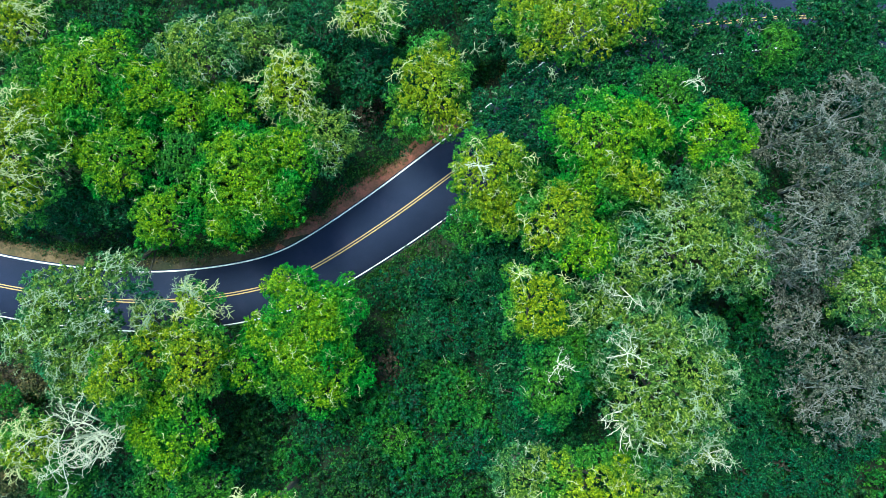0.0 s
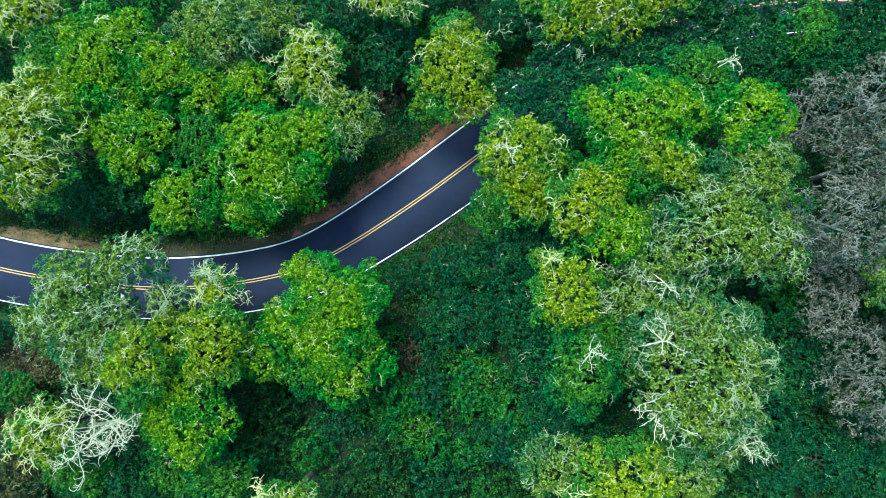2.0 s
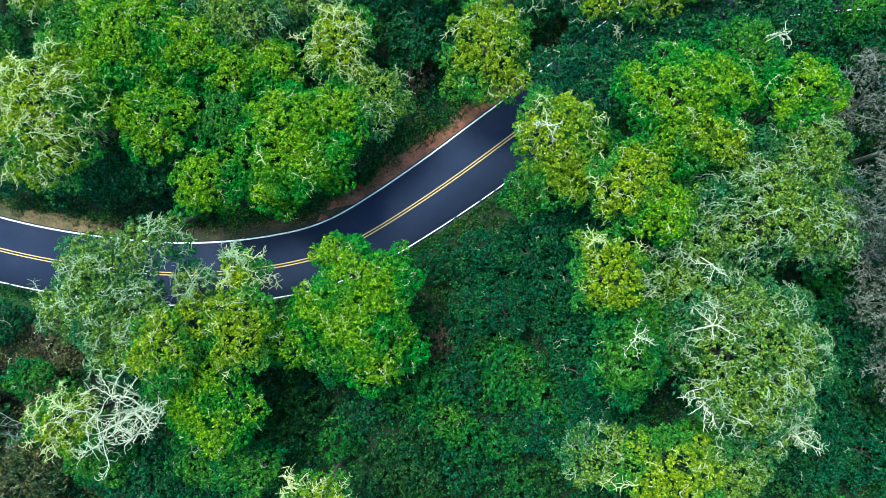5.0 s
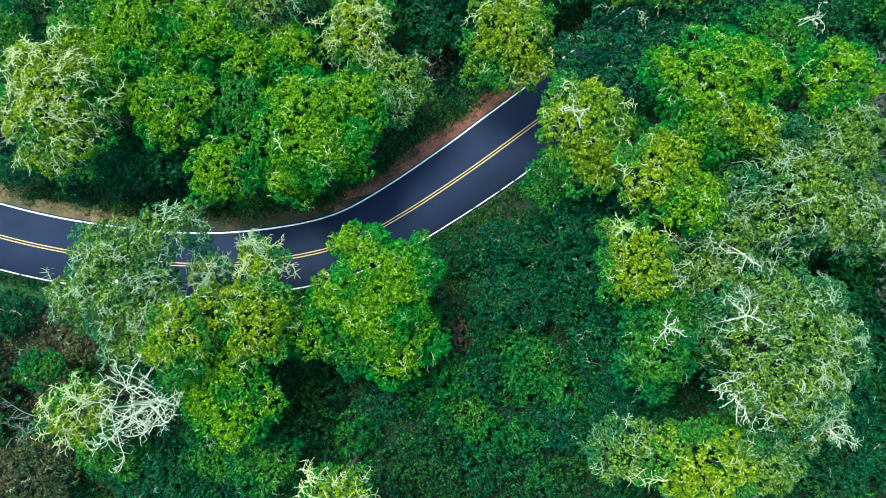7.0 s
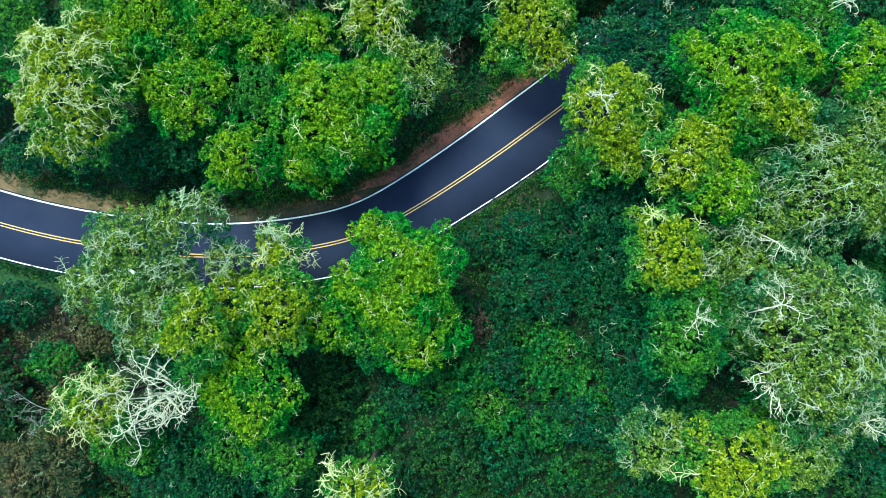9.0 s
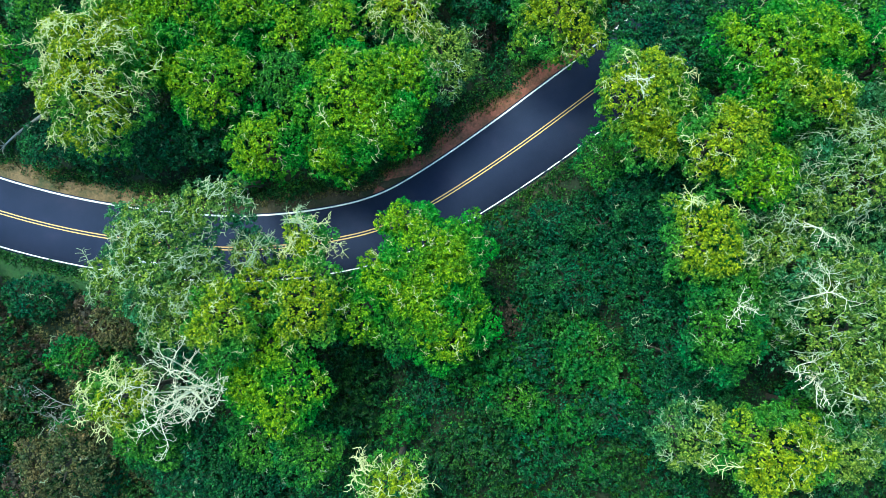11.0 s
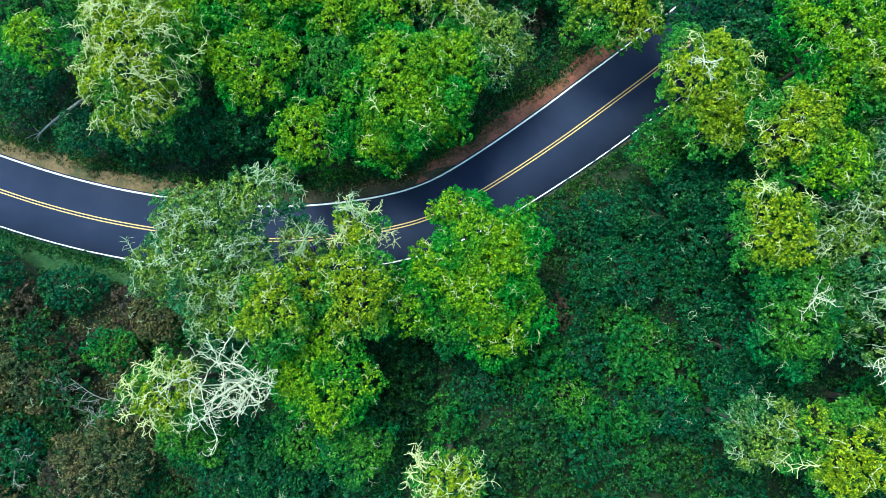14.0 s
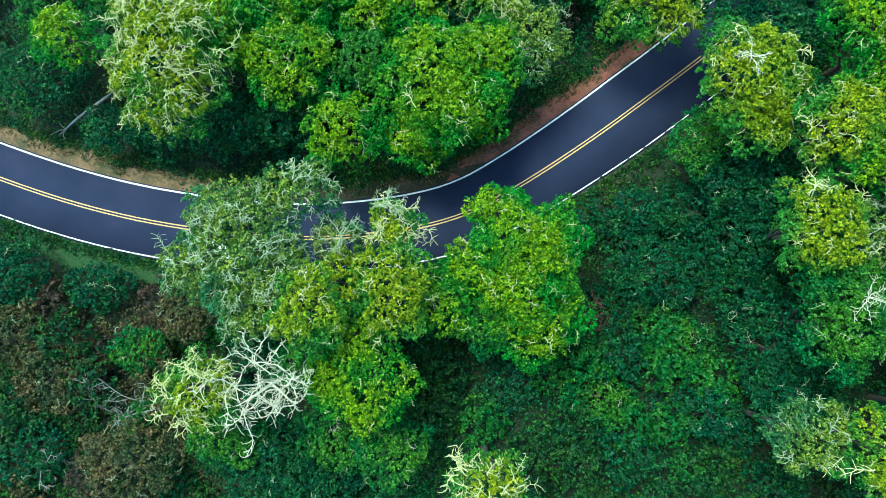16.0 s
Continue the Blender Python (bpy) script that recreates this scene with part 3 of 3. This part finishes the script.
tree("teal", -48.6, -2.3, 3.6, 3.1, 2.4)
tree("teal", -55.6, -1.3, 4.5, 3.1, 3.1)
tree("teal", -53.0, -16.0, 5.0, 4.1, 3.6)
tree("teal", -40.8, 11.5, 5.0, 4.6, 2.3)
tree("teal", -47.1, 12.0, 4.5, 3.6, 2.1)
tree("teal", -31.3, 12.0, 7.0, 3.9, 3.4)
tree("bright", -12.1, -3.1, 12.3, 3.9, 3.5)
tree("bright", -15.4, -1.7, 11.5, 2.7, 2.7)
tree("green", -23.8, 15.2, 10.0, 2.8, 2.8)
tree("green", -45.9, 22.6, 9.0, 2.8, 3.1)
tree("gold", 18.8, 27.9, 11.0, 3.6, 3.0)
tree("teal", 23.6, 29.1, 10.0, 3.1, 2.5)
tree("teal", 39.9, 28.1, 10.0, 3.1, 2.5)
tree("gold", 8.9, 28.9, 9.5, 3.4, 2.8)
tree("teal", 17.6, 22.8, 8.5, 3.4, 2.6)
tree("olive", -39.9, -4.9, 5.0, 3.1, 2.3)
tree("green", -44.0, -7.8, 4.5, 2.8, 2.3)
tree("green", -5.3, -12.0, 4.5, 3.3, 2.8)
tree("green", 1.5, -8.4, 4.2, 3.4, 2.8)
tree("teal", -1.2, 3.0, 4.0, 3.4, 2.6)
tree("teal", 5.9, 19.6, 9.0, 3.2, 2.2)
tree("teal", 9.8, 20.2, 8.5, 2.7, 2.2)
tree("teal", 13.3, 20.7, 8.5, 2.7, 2.3)
tree("bright", -18.0, -4.0, 11.0, 3.0, 3.3)
tree("pale", -29.9, -1.5, 14.5, 2.8, 3.3, True)
tree("gold", -24.9, -2.7, 13.3, 2.1, 2.8)
tree("bright", -26.0, -9.4, 12.0, 2.6, 2.6)
tree("pale", -36.6, -1.2, 12.5, 2.4, 2.8)
tree("green", -28.8, -8.4, 10.5, 2.3, 2.3)
tree("green", 10.4, -3.8, 13.8, 3.6, 3.6)
tree("pale", 14.8, 3.0, 15.0, 3.1, 2.8, True)
tree("gold", 5.1, 8.6, 13.5, 3.1, 2.5)
tree("pale", 16.3, -14.6, 15.5, 3.3, 2.4)
tree("green", 16.8, 7.0, 14.0, 3.1, 2.6)
tree("teal", 27.0, -11.7, 8.0, 3.2, 3.5)
tree("green", -38.1, 23.5, 10.5, 3.3, 3.9)
tree("bright", -15.7, 11.6, 10.0, 3.4, 3.4)
tree("teal", 32.5, -15.9, 6.0, 4.2, 3.0)
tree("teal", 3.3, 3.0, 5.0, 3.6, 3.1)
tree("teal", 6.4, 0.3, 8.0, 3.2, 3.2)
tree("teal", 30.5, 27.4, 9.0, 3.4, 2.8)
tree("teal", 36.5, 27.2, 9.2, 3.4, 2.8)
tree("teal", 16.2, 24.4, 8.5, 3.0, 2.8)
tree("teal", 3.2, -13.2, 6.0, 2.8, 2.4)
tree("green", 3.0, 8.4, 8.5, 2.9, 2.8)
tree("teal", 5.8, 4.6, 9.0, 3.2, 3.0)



def forked(rng, start, heading, length, thick, curl=0.36, spurs=9):
    """A free bare limb, forked twice."""
    p = twig_path(rng, start, heading, length, 7, curl)
    out = [tube(p, np.linspace(thick, thick * 0.45, len(p)), 4)]
    for j in range(spurs):
        k = 1 + int(rng.integers(0, 7))
        q = twig_path(rng, p[k], unit(p[k] - p[k - 1]) + rng.normal(0, 0.75, 3) * np.array([1, 1, 0.5]), length * rng.uniform(0.2, 0.45), 4, curl)
        out.append(tube(q, np.linspace(thick * 0.6, thick * 0.35, len(q)), 3))
        w = twig_path(rng, q[2], unit(q[2] - q[1]) + rng.normal(0, 0.8, 3) * np.array([1, 1, 0.5]), length * rng.uniform(0.1, 0.22), 3, curl)
        out.append(tube(w, np.linspace(thick * 0.42, thick * 0.28, len(w)), 3))
    return joined(out)


def dead_limbs(x, y, z, spread, count, thick, kind="dead"):
    """Bare bleached limbs that stand out of the nearest tall crown, forking from one stub."""
    near = min((i for i, t in enumerate(TREES) if t[4] > 9), key=lambda i: math.hypot(TREES[i][0] - x, TREES[i][1] - y))
    base = STEMS[near]
    rng = np.random.default_rng(int(abs(x * 71 + y * 37)) + 3)
    o = np.array([x, y, z]) - np.array(base.location)
    stem = np.array([TREES[near][0], TREES[near][1], 0]) - np.array([base.location[0], base.location[1], 0])
    u = np.linspace(0, 1, 6)[:, None]
    root = np.array([stem[0] * 0.7, stem[1] * 0.7, o[2] * 0.62])
    v, q = tube(root + (o - root) * u + rng.normal(0, 0.08, (6, 3)) * u * (1 - u), np.linspace(thick * 1.9, thick * 1.2, 6), 6)
    part("limb", mesh_np("limb", v, q), TWIG[kind], base)
    for i in range(count):
        a = i * 2.4 + rng.uniform(-0.4, 0.4)
        v, q = forked(rng, o, (math.cos(a), math.sin(a), rng.uniform(0.0, 0.6)), spread * rng.uniform(0.6, 1.1), thick)
        part("dead_branch", mesh_np("dead_branch", v, q), TWIG[kind], base, "bare bleached branch")


dead_limbs(14.5, -9.1, 15.6, 2.6, 8, 0.043)
dead_limbs(9.2, -4.4, 16.1, 1.5, 6, 0.025)
dead_limbs(3.4, 12.1, 14.9, 1.1, 6, 0.030)
dead_limbs(6.3, 2.8, 16.2, 1.3, 6, 0.033, "gold")
dead_limbs(-21.6, 2.7, 13.6, 1.7, 9, 0.028, "pale")
dead_limbs(-25.0, 0.5, 12.9, 1.9, 8, 0.028, "pale")
dead_limbs(15.3, 0.8, 15.6, 2.2, 3, 0.035)
dead_limbs(22.0, 19.0, 14.5, 1.6, 4, 0.035)
dead_limbs(14.2, -3.6, 17.6, 2.0, 6, 0.031)
dead_limbs(21.2, -12.0, 14.6, 1.9, 6, 0.031)
dead_limbs(-34.0, -9.0, 14.2, 1.4, 6, 0.025, "gold")

# ---------------------------------------------------------------- shrubs
def shrub(kind, seed, r, h):
    rng = np.random.default_rng(seed)
    base = new("shrub")
    tagged(base, {"shade": "dark green leafy shrub on the forest floor", "teal": "blue-green leafy shrub on the forest floor", "green": "mid-green leafy shrub on the forest floor",
                  "olive": "olive-brown leafy shrub on the forest floor", "brown": "brown-leaved dry shrub on the forest floor"}[kind], "shrub", "shrubs under the trees")
    for i in range(3):
        a = i * 2.1 + rng.uniform(-0.5, 0.5)
        p = twig_path(rng, (0, 0, -0.2), (math.cos(a) * 0.6, math.sin(a) * 0.6, 1), h * 0.9, 5, 0.2)
        v, q = tube(p, np.linspace(0.05, 0.015, len(p)), 4)
        part("stem", mesh_np("stem", v, q), BARK, base)
    lobes = crown_lobes(rng, 0, 0, h, r, r, h * 0.75)
    v, q = foliage(rng, lobes, 38, 0.215, 0.25, 0.08, 0.25)
    part("foliage", mesh_np("foliage", v, q), LEAF[kind], base)
    return base


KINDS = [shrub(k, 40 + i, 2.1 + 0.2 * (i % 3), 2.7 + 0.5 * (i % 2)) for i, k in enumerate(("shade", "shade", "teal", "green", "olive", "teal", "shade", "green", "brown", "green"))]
BROWN = [(8.0, -3.3), (-5.5, -6.9), (-7.3, 23.0), (-7.9, 19.3), (-50.5, -1.9), (-52.8, -3.8), (-48.0, -8.5)]
LIGHT = [(-4.0, -11.0), (0.5, -8.0), (-1.0, -12.5)]
used = set()
rng = np.random.default_rng(11)
for x in np.arange(-63, 46, 3.75):
    for y in np.arange(-25, 37, 3.75):
        px, py = x + rng.uniform(-1.6, 1.6), y + rng.uniform(-1.6, 1.6)
        d = float(road_distance(np.array([px]), np.array([py]))[0])
        if (0 < d < 7.2) or (-5.6 < d <= 0):
            continue
        # the bank by the fallen trunk is open
        if -58.5 < px < -48 and 9.5 < py < 16:
            continue
        # ground deep under a broad crown stays free
        if any((px - tx) ** 2 + (py - ty) ** 2 < (0.5 * tr) ** 2 for tx, ty, tr, _, _ in TREES):
            continue
        olive = px < -38 and py < 0
        i = int(rng.choice([4, 4, 8, 0, 1, 3, 6, 2])) if olive else int(rng.choice([0, 1, 2, 3, 5, 6, 7], p=[0.21, 0.21, 0.16, 0.06, 0.15, 0.16, 0.05]))
        # dry brown patches and a few yellow-green bushes
        if any(math.hypot(px - bx, py - by) < 1.9 for bx, by in BROWN):
            i = 8
        elif any(math.hypot(px - bx, py - by) < 2.2 for bx, by in LIGHT):
            i = 9
        s = rng.uniform(0.75, 1.25)
        gz = float(ground_height(np.array([px]), np.array([py]))[0])
        m = pose(px, py, gz - 0.05, 0, 0, rng.uniform(0, 360))
        if i in used:
            copy_thing(KINDS[i], m @ Matrix.Diagonal((s, s, s * rng.uniform(0.8, 1.25), 1)))
        else:
            KINDS[i].matrix_basis = m
            used.add(i)


# ---------------------------------------------------------------- undergrowth: a leafy cover of brambles and ferns over the forest floor
def undergrowth(kind, seed, count, accept, label):
    rng = np.random.default_rng(seed)
    p = np.c_[rng.uniform(-68, 52, count), rng.uniform(-31, 42, count)]
    d = road_distance(p[:, 0], p[:, 1])
    inner = np.where(d > 0, np.where((p[:, 0] > -37) & (p[:, 0] < -15), 4.6, np.where(p[:, 0] > -15, 5.7, 5.6)), np.where((p[:, 0] > -54) & (p[:, 0] < -34), 5.2, np.where(p[:, 0] > -8, 4.3, 3.6)))
    edge = 0.5 * np.sin(p[:, 0] * 0.9) + 0.35 * np.sin(p[:, 0] * 2.3 + p[:, 1])
    patch = np.sin(p[:, 0] * 0.31 + 1) * np.cos(p[:, 1] * 0.37) + 0.7 * np.sin(p[:, 0] * 0.13 - p[:, 1] * 0.21) + rng.normal(0, 0.25, count)
    ok = (np.abs(d) > inner + np.abs(edge) * np.where(d > 0, 1.2, 0.5)) & accept(p[:, 0], p[:, 1], patch)
    # none deep beneath the tall crowns
    for tx, ty, tr, _, top in TREES:
        if top > 7:
            ok &= (p[:, 0] - tx) ** 2 + (p[:, 1] - ty) ** 2 > (0.28 * tr) ** 2
    p, d, inner = p[ok], d[ok], inner[ok]
    rise = np.clip((np.abs(d) - inner) / np.where(d > 0, 4.5, 2.6), 0.08, 1)
    hum = 0.9 + 0.7 * np.sin(p[:, 0] * 1.3 + 0.7 * np.sin(p[:, 1])) * np.sin(p[:, 1] * 1.15 + 2) + 0.45 * np.sin(p[:, 0] * 2.9 + p[:, 1] * 2.1)
    z = ground_height(p[:, 0], p[:, 1]) + rise * np.clip(hum, 0.1, 3) * 0.75
    per = 7
    n = len(p)
    off = unit(rng.normal(0, 1, (n, per, 3))) * rng.uniform(0.1, 0.55, (n, per, 1)) * (0.45 + 0.55 * rise[:, None, None])
    c = np.c_[p, z][:, None] + off
    v, q = leaves(rng, c.reshape(-1, 3), unit(off + np.array([0, 0, 0.3])).reshape(-1, 3), 0.20)
    ob = part("undergrowth", mesh_np("undergrowth", v, q), LEAF[kind])
    return tagged(ob, label, "undergrowth", kind="stuff")


west = lambda x, y: (x < -37) & (y < -1)
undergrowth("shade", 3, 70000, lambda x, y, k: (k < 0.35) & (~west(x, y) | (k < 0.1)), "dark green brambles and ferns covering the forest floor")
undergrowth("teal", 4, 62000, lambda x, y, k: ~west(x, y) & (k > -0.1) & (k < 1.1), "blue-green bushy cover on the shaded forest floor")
undergrowth("green", 5, 56000, lambda x, y, k: ~west(x, y) & (k > 0.85), "mid-green bushy cover on the forest floor")
undergrowth("olive", 6, 52000, lambda x, y, k: west(x, y) & (k > -0.15), "olive-brown bushy cover on the forest floor")


# ---------------------------------------------------------------- a fallen trunk on the bank and the car on the road
def fallen_trunk():
    rng = np.random.default_rng(21)
    base = new("fallen_log")
    a, c = np.array([-53.7, 12.0]), np.array([-47.0, 15.0])
    base.location = (a[0], a[1], 0.25)
    tagged(base, "grey weathered fallen tree trunk lying on the bank", "log")
    u = np.linspace(0, 1, 9)
    p = np.c_[(c[0] - a[0]) * u, (c[1] - a[1]) * u + 0.15 * np.sin(u * 5), u * 3.2 + 0.1]
    v, q = tube(p, [0.02, 0.08, 0.10, 0.11, 0.12, 0.14, 0.15, 0.13, 0.03], 8)
    part("stem", mesh_np("stem", v, q), TWIG["grey"], base)
    for i in range(6):
        w = twig_path(rng, p[rng.integers(0, 4)], rng.normal(0, 1, 3) + np.array([-0.5, -0.6, 0.3]), rng.uniform(0.8, 1.8), 5, 0.35)
        v, q = tube(w, np.linspace(0.06, 0.02, 6), 5)
        part("branch", mesh_np("branch", v, q), TWIG["grey"], base)


fallen_trunk()


def fallen_branch(x, y, turn, length, thick):
    """A grey bare branch that lies on the bushes."""
    rng = np.random.default_rng(int(abs(x * 53 + y * 19)))
    base = new("fallen_branch")
    gz = float(ground_height(np.array([x]), np.array([y]))[0])
    base.location = (x, y, gz)
    tagged(base, "grey bare fallen branch lying over the bushes", "branch", "fallen branches")
    u = np.linspace(0, 1, 9)
    c, n = math.cos(math.radians(turn)), math.sin(math.radians(turn))
    bend = 0.35 * np.sin(u * 4.0)
    p = np.c_[c * length * u - n * bend, n * length * u + c * bend, -0.1 + 3.1 * u ** 0.6]
    v, q = tube(p, np.linspace(thick, thick * 0.35, 9), 6)
    part("stem", mesh_np("stem", v, q), TWIG["grey"], base)
    for k in (2, 3, 4, 5, 6, 7):
        d = np.array([c, n, 0.2]) + np.array([-n, c, 0.0]) * rng.choice([-1, 1]) * rng.uniform(0.5, 1.2)
        v, q = forked(rng, p[k], d, length * rng.uniform(0.25, 0.45), thick * 0.5, 0.25, 4)
        part("twig", mesh_np("twig", v, q), TWIG["grey"], base)


for x, y, turn, length, thick in ((-47.0, -14.6, 24, 6.0, 0.085), (-46.2, -13.2, 118, 3.6, 0.065), (-43.0, -12.2, 150, 4.2, 0.06), (-51.5, -19.0, 70, 3.6, 0.06), (-53.0, -16.0, -50, 3.4, 0.055), (-44.5, -15.5, 80, 3.2, 0.05)):
    fallen_branch(x, y, turn, length, thick)


def plain(name, colour, rough, metal=0.0, coat=0.0):
    def build(nt, bsdf):
        n = noise_node(nt, 9.0, 4.0)
        nt.links.new(ramp(nt, n, [(0.3, tuple(k * 0.88 for k in colour)), (0.7, colour)]), bsdf.inputs["Base Color"])
        bsdf.inputs["Metallic"].default_value = metal
        bsdf.inputs["Coat Weight"].default_value = coat
    return material(name, build, rough)


CAR_PAINT = plain("car_paint", (0.62, 0.70, 0.74), 0.35, 0.1, 0.6)
CAR_GLASS = plain("car_glass", (0.012, 0.016, 0.022), 0.08)
RUBBER = plain("tyre_rubber", (0.02, 0.02, 0.02), 0.9)
ALLOY = plain("wheel_alloy", (0.5, 0.5, 0.52), 0.35, 0.9)
LAMP_CLEAR = plain("lamp_clear", (0.75, 0.76, 0.76), 0.15)
LAMP_RED = plain("lamp_red", (0.35, 0.02, 0.02), 0.2)
BLACK_TRIM = plain("black_trim", (0.025, 0.025, 0.028), 0.6)


def shell(sections, bevel=0.05):
    """A closed body through cross sections (x, half width, low z, high z)."""
    bm = bmesh.new()
    rings = []
    for x, w, lo, hi in sections:
        k = min(0.12, (hi - lo) * 0.3)
        prof = [(-w, lo), (w, lo), (w, hi - k), (w - k * 1.2, hi), (-w + k * 1.2, hi), (-w, hi - k)]
        rings.append([bm.verts.new((x, y, z)) for y, z in prof])
    for r0, r1 in zip(rings, rings[1:]):
        for i in range(6):
            bm.faces.new((r0[i], r0[(i + 1) % 6], r1[(i + 1) % 6], r1[i]))
    bm.faces.new(rings[0][::-1])
    bm.faces.new(rings[-1])
    bmesh.ops.recalc_face_normals(bm, faces=bm.faces)
    bmesh.ops.bevel(bm, geom=[e for e in bm.edges if e.calc_face_angle(0) > 0.5], offset=bevel, segments=2, affect="EDGES")
    me = bpy.data.meshes.new("shell")
    bm.to_mesh(me)
    bm.free()
    return me


def box(x0, x1, y0, y1, z0, z1, bevel=0.02):
    bm = bmesh.new()
    bmesh.ops.create_cube(bm, size=1, matrix=Matrix.Translation(((x0 + x1) / 2, (y0 + y1) / 2, (z0 + z1) / 2)) @ Matrix.Diagonal((x1 - x0, y1 - y0, z1 - z0, 1)))
    bmesh.ops.bevel(bm, geom=list(bm.edges), offset=bevel, segments=2, affect="EDGES")
    me = bpy.data.meshes.new("box")
    bm.to_mesh(me)
    bm.free()
    return me


def pane(corners):
    """A thin slab of glass over four corners."""
    c = [Vector(k) for k in corners]
    n = (c[1] - c[0]).cross(c[3] - c[0]).normalized() * 0.012
    v = [k + n for k in c] + [k - n for k in c]
    me = bpy.data.meshes.new("pane")
    me.from_pydata([tuple(k) for k in v], [], [(0, 1, 2, 3), (7, 6, 5, 4), (0, 4, 5, 1), (1, 5, 6, 2), (2, 6, 7, 3), (3, 7, 4, 0)])
    return me


def car(m):
    base = new("car")
    base.matrix_basis = m
    tagged(base, "long light silver-blue estate car driving in its lane", "car")
    part("body", shell([(-2.55, 0.88, 0.42, 0.92), (-2.3, 0.97, 0.28, 1.02), (-0.5, 1.0, 0.26, 1.04), (1.0, 1.0, 0.26, 1.02), (2.1, 0.96, 0.28, 0.92), (2.55, 0.84, 0.40, 0.76)]), CAR_PAINT, base)
    part("roof", shell([(-2.25, 0.74, 1.50, 1.62), (-1.2, 0.78, 1.52, 1.74), (0.35, 0.74, 1.50, 1.66)], 0.03), CAR_PAINT, base)
    part("windscreen", pane([(1.15, -0.84, 1.03), (1.15, 0.84, 1.03), (0.38, 0.70, 1.58), (0.38, -0.70, 1.58)]), CAR_GLASS, base)
    part("rear_window", pane([(-2.46, 0.82, 1.02), (-2.46, -0.82, 1.02), (-2.26, -0.72, 1.56), (-2.26, 0.72, 1.56)]), CAR_GLASS, base)
    for s in (1, -1):
        part("side_window", pane([(-2.40, 0.90 * s, 1.03), (1.05, 0.92 * s, 1.03), (0.34, 0.73 * s, 1.57), (-2.22, 0.73 * s, 1.57)]), CAR_GLASS, base)
        part("headlight", box(2.32, 2.52, 0.52 * s - 0.18, 0.52 * s + 0.18, 0.60, 0.76), LAMP_CLEAR, base)
        part("tail_light", box(-2.57, -2.45, 0.74 * s - 0.1, 0.74 * s + 0.1, 0.66, 0.90), LAMP_RED, base)
        part("mirror", box(0.78, 0.98, 1.04 * s - 0.1, 1.04 * s + 0.1, 1.02, 1.16), BLACK_TRIM, base)
        part("roof_rail", box(-2.0, 0.1, 0.66 * s - 0.025, 0.66 * s + 0.025, 1.70, 1.76), BLACK_TRIM, base)
        for x in (-1.55, 1.6):
            p = np.array([(x, (0.80 + k) * s, 0.34) for k in (0, 0.03, 0.19, 0.22)])
            v, q = tube(p, [0.24, 0.34, 0.34, 0.24], 20)
            wheel = part("wheel", mesh_np("wheel", v, q), RUBBER, base)
            v, q = tube(np.array([(x, (0.99 + k) * s, 0.34) for k in (0, 0.02, 0.03)]), [0.22, 0.21, 0.02], 16)
            part("rim", mesh_np("rim", v, q), ALLOY, wheel)


car(pose(-37.3, 0.85, 0.004, 0, 0, -7.0))


# ---------------------------------------------------------------- grass and weeds along both edges of the road
def edge_grass(kind, seed, count, mean, spread, words):
    rng = np.random.default_rng(seed)
    sel = np.where((LINE[:, 0] > -70) & (LINE[:, 0] < 48))[0]
    i = sel[rng.integers(0, len(sel) - 1, count)]
    u = rng.uniform(0, 1, (count, 1))
    c = LINE[i] * (1 - u) + LINE[i + 1] * u
    n = NORM[i]
    wave = 0.45 * np.sin(c[:, 0] * 0.8) + 0.3 * np.sin(c[:, 0] * 2.1 + 1)
    d = mean + math.copysign(1, mean) * (np.abs(rng.normal(0, spread, count)) + wave * 0.5 * (mean > 0))
    p = c + n * (d + np.sign(mean) * (HALF[i] - 3.13) * 1.6)[:, None]
    z = ground_height(p[:, 0], p[:, 1]) + 0.10 + rng.uniform(0.0, 0.22, count)
    per = 4
    off = rng.normal(0, 1, (count, per, 3)) * np.array([0.16, 0.16, 0.06])
    v, q = leaves(rng, (np.c_[p, z][:, None] + off).reshape(-1, 3), unit(off + np.array([0, 0, 0.1])).reshape(-1, 3), 0.17)
    ob = part("edge_grass", mesh_np("edge_grass", v, q), LEAF[kind])
    return tagged(ob, words, "grass", kind="stuff")


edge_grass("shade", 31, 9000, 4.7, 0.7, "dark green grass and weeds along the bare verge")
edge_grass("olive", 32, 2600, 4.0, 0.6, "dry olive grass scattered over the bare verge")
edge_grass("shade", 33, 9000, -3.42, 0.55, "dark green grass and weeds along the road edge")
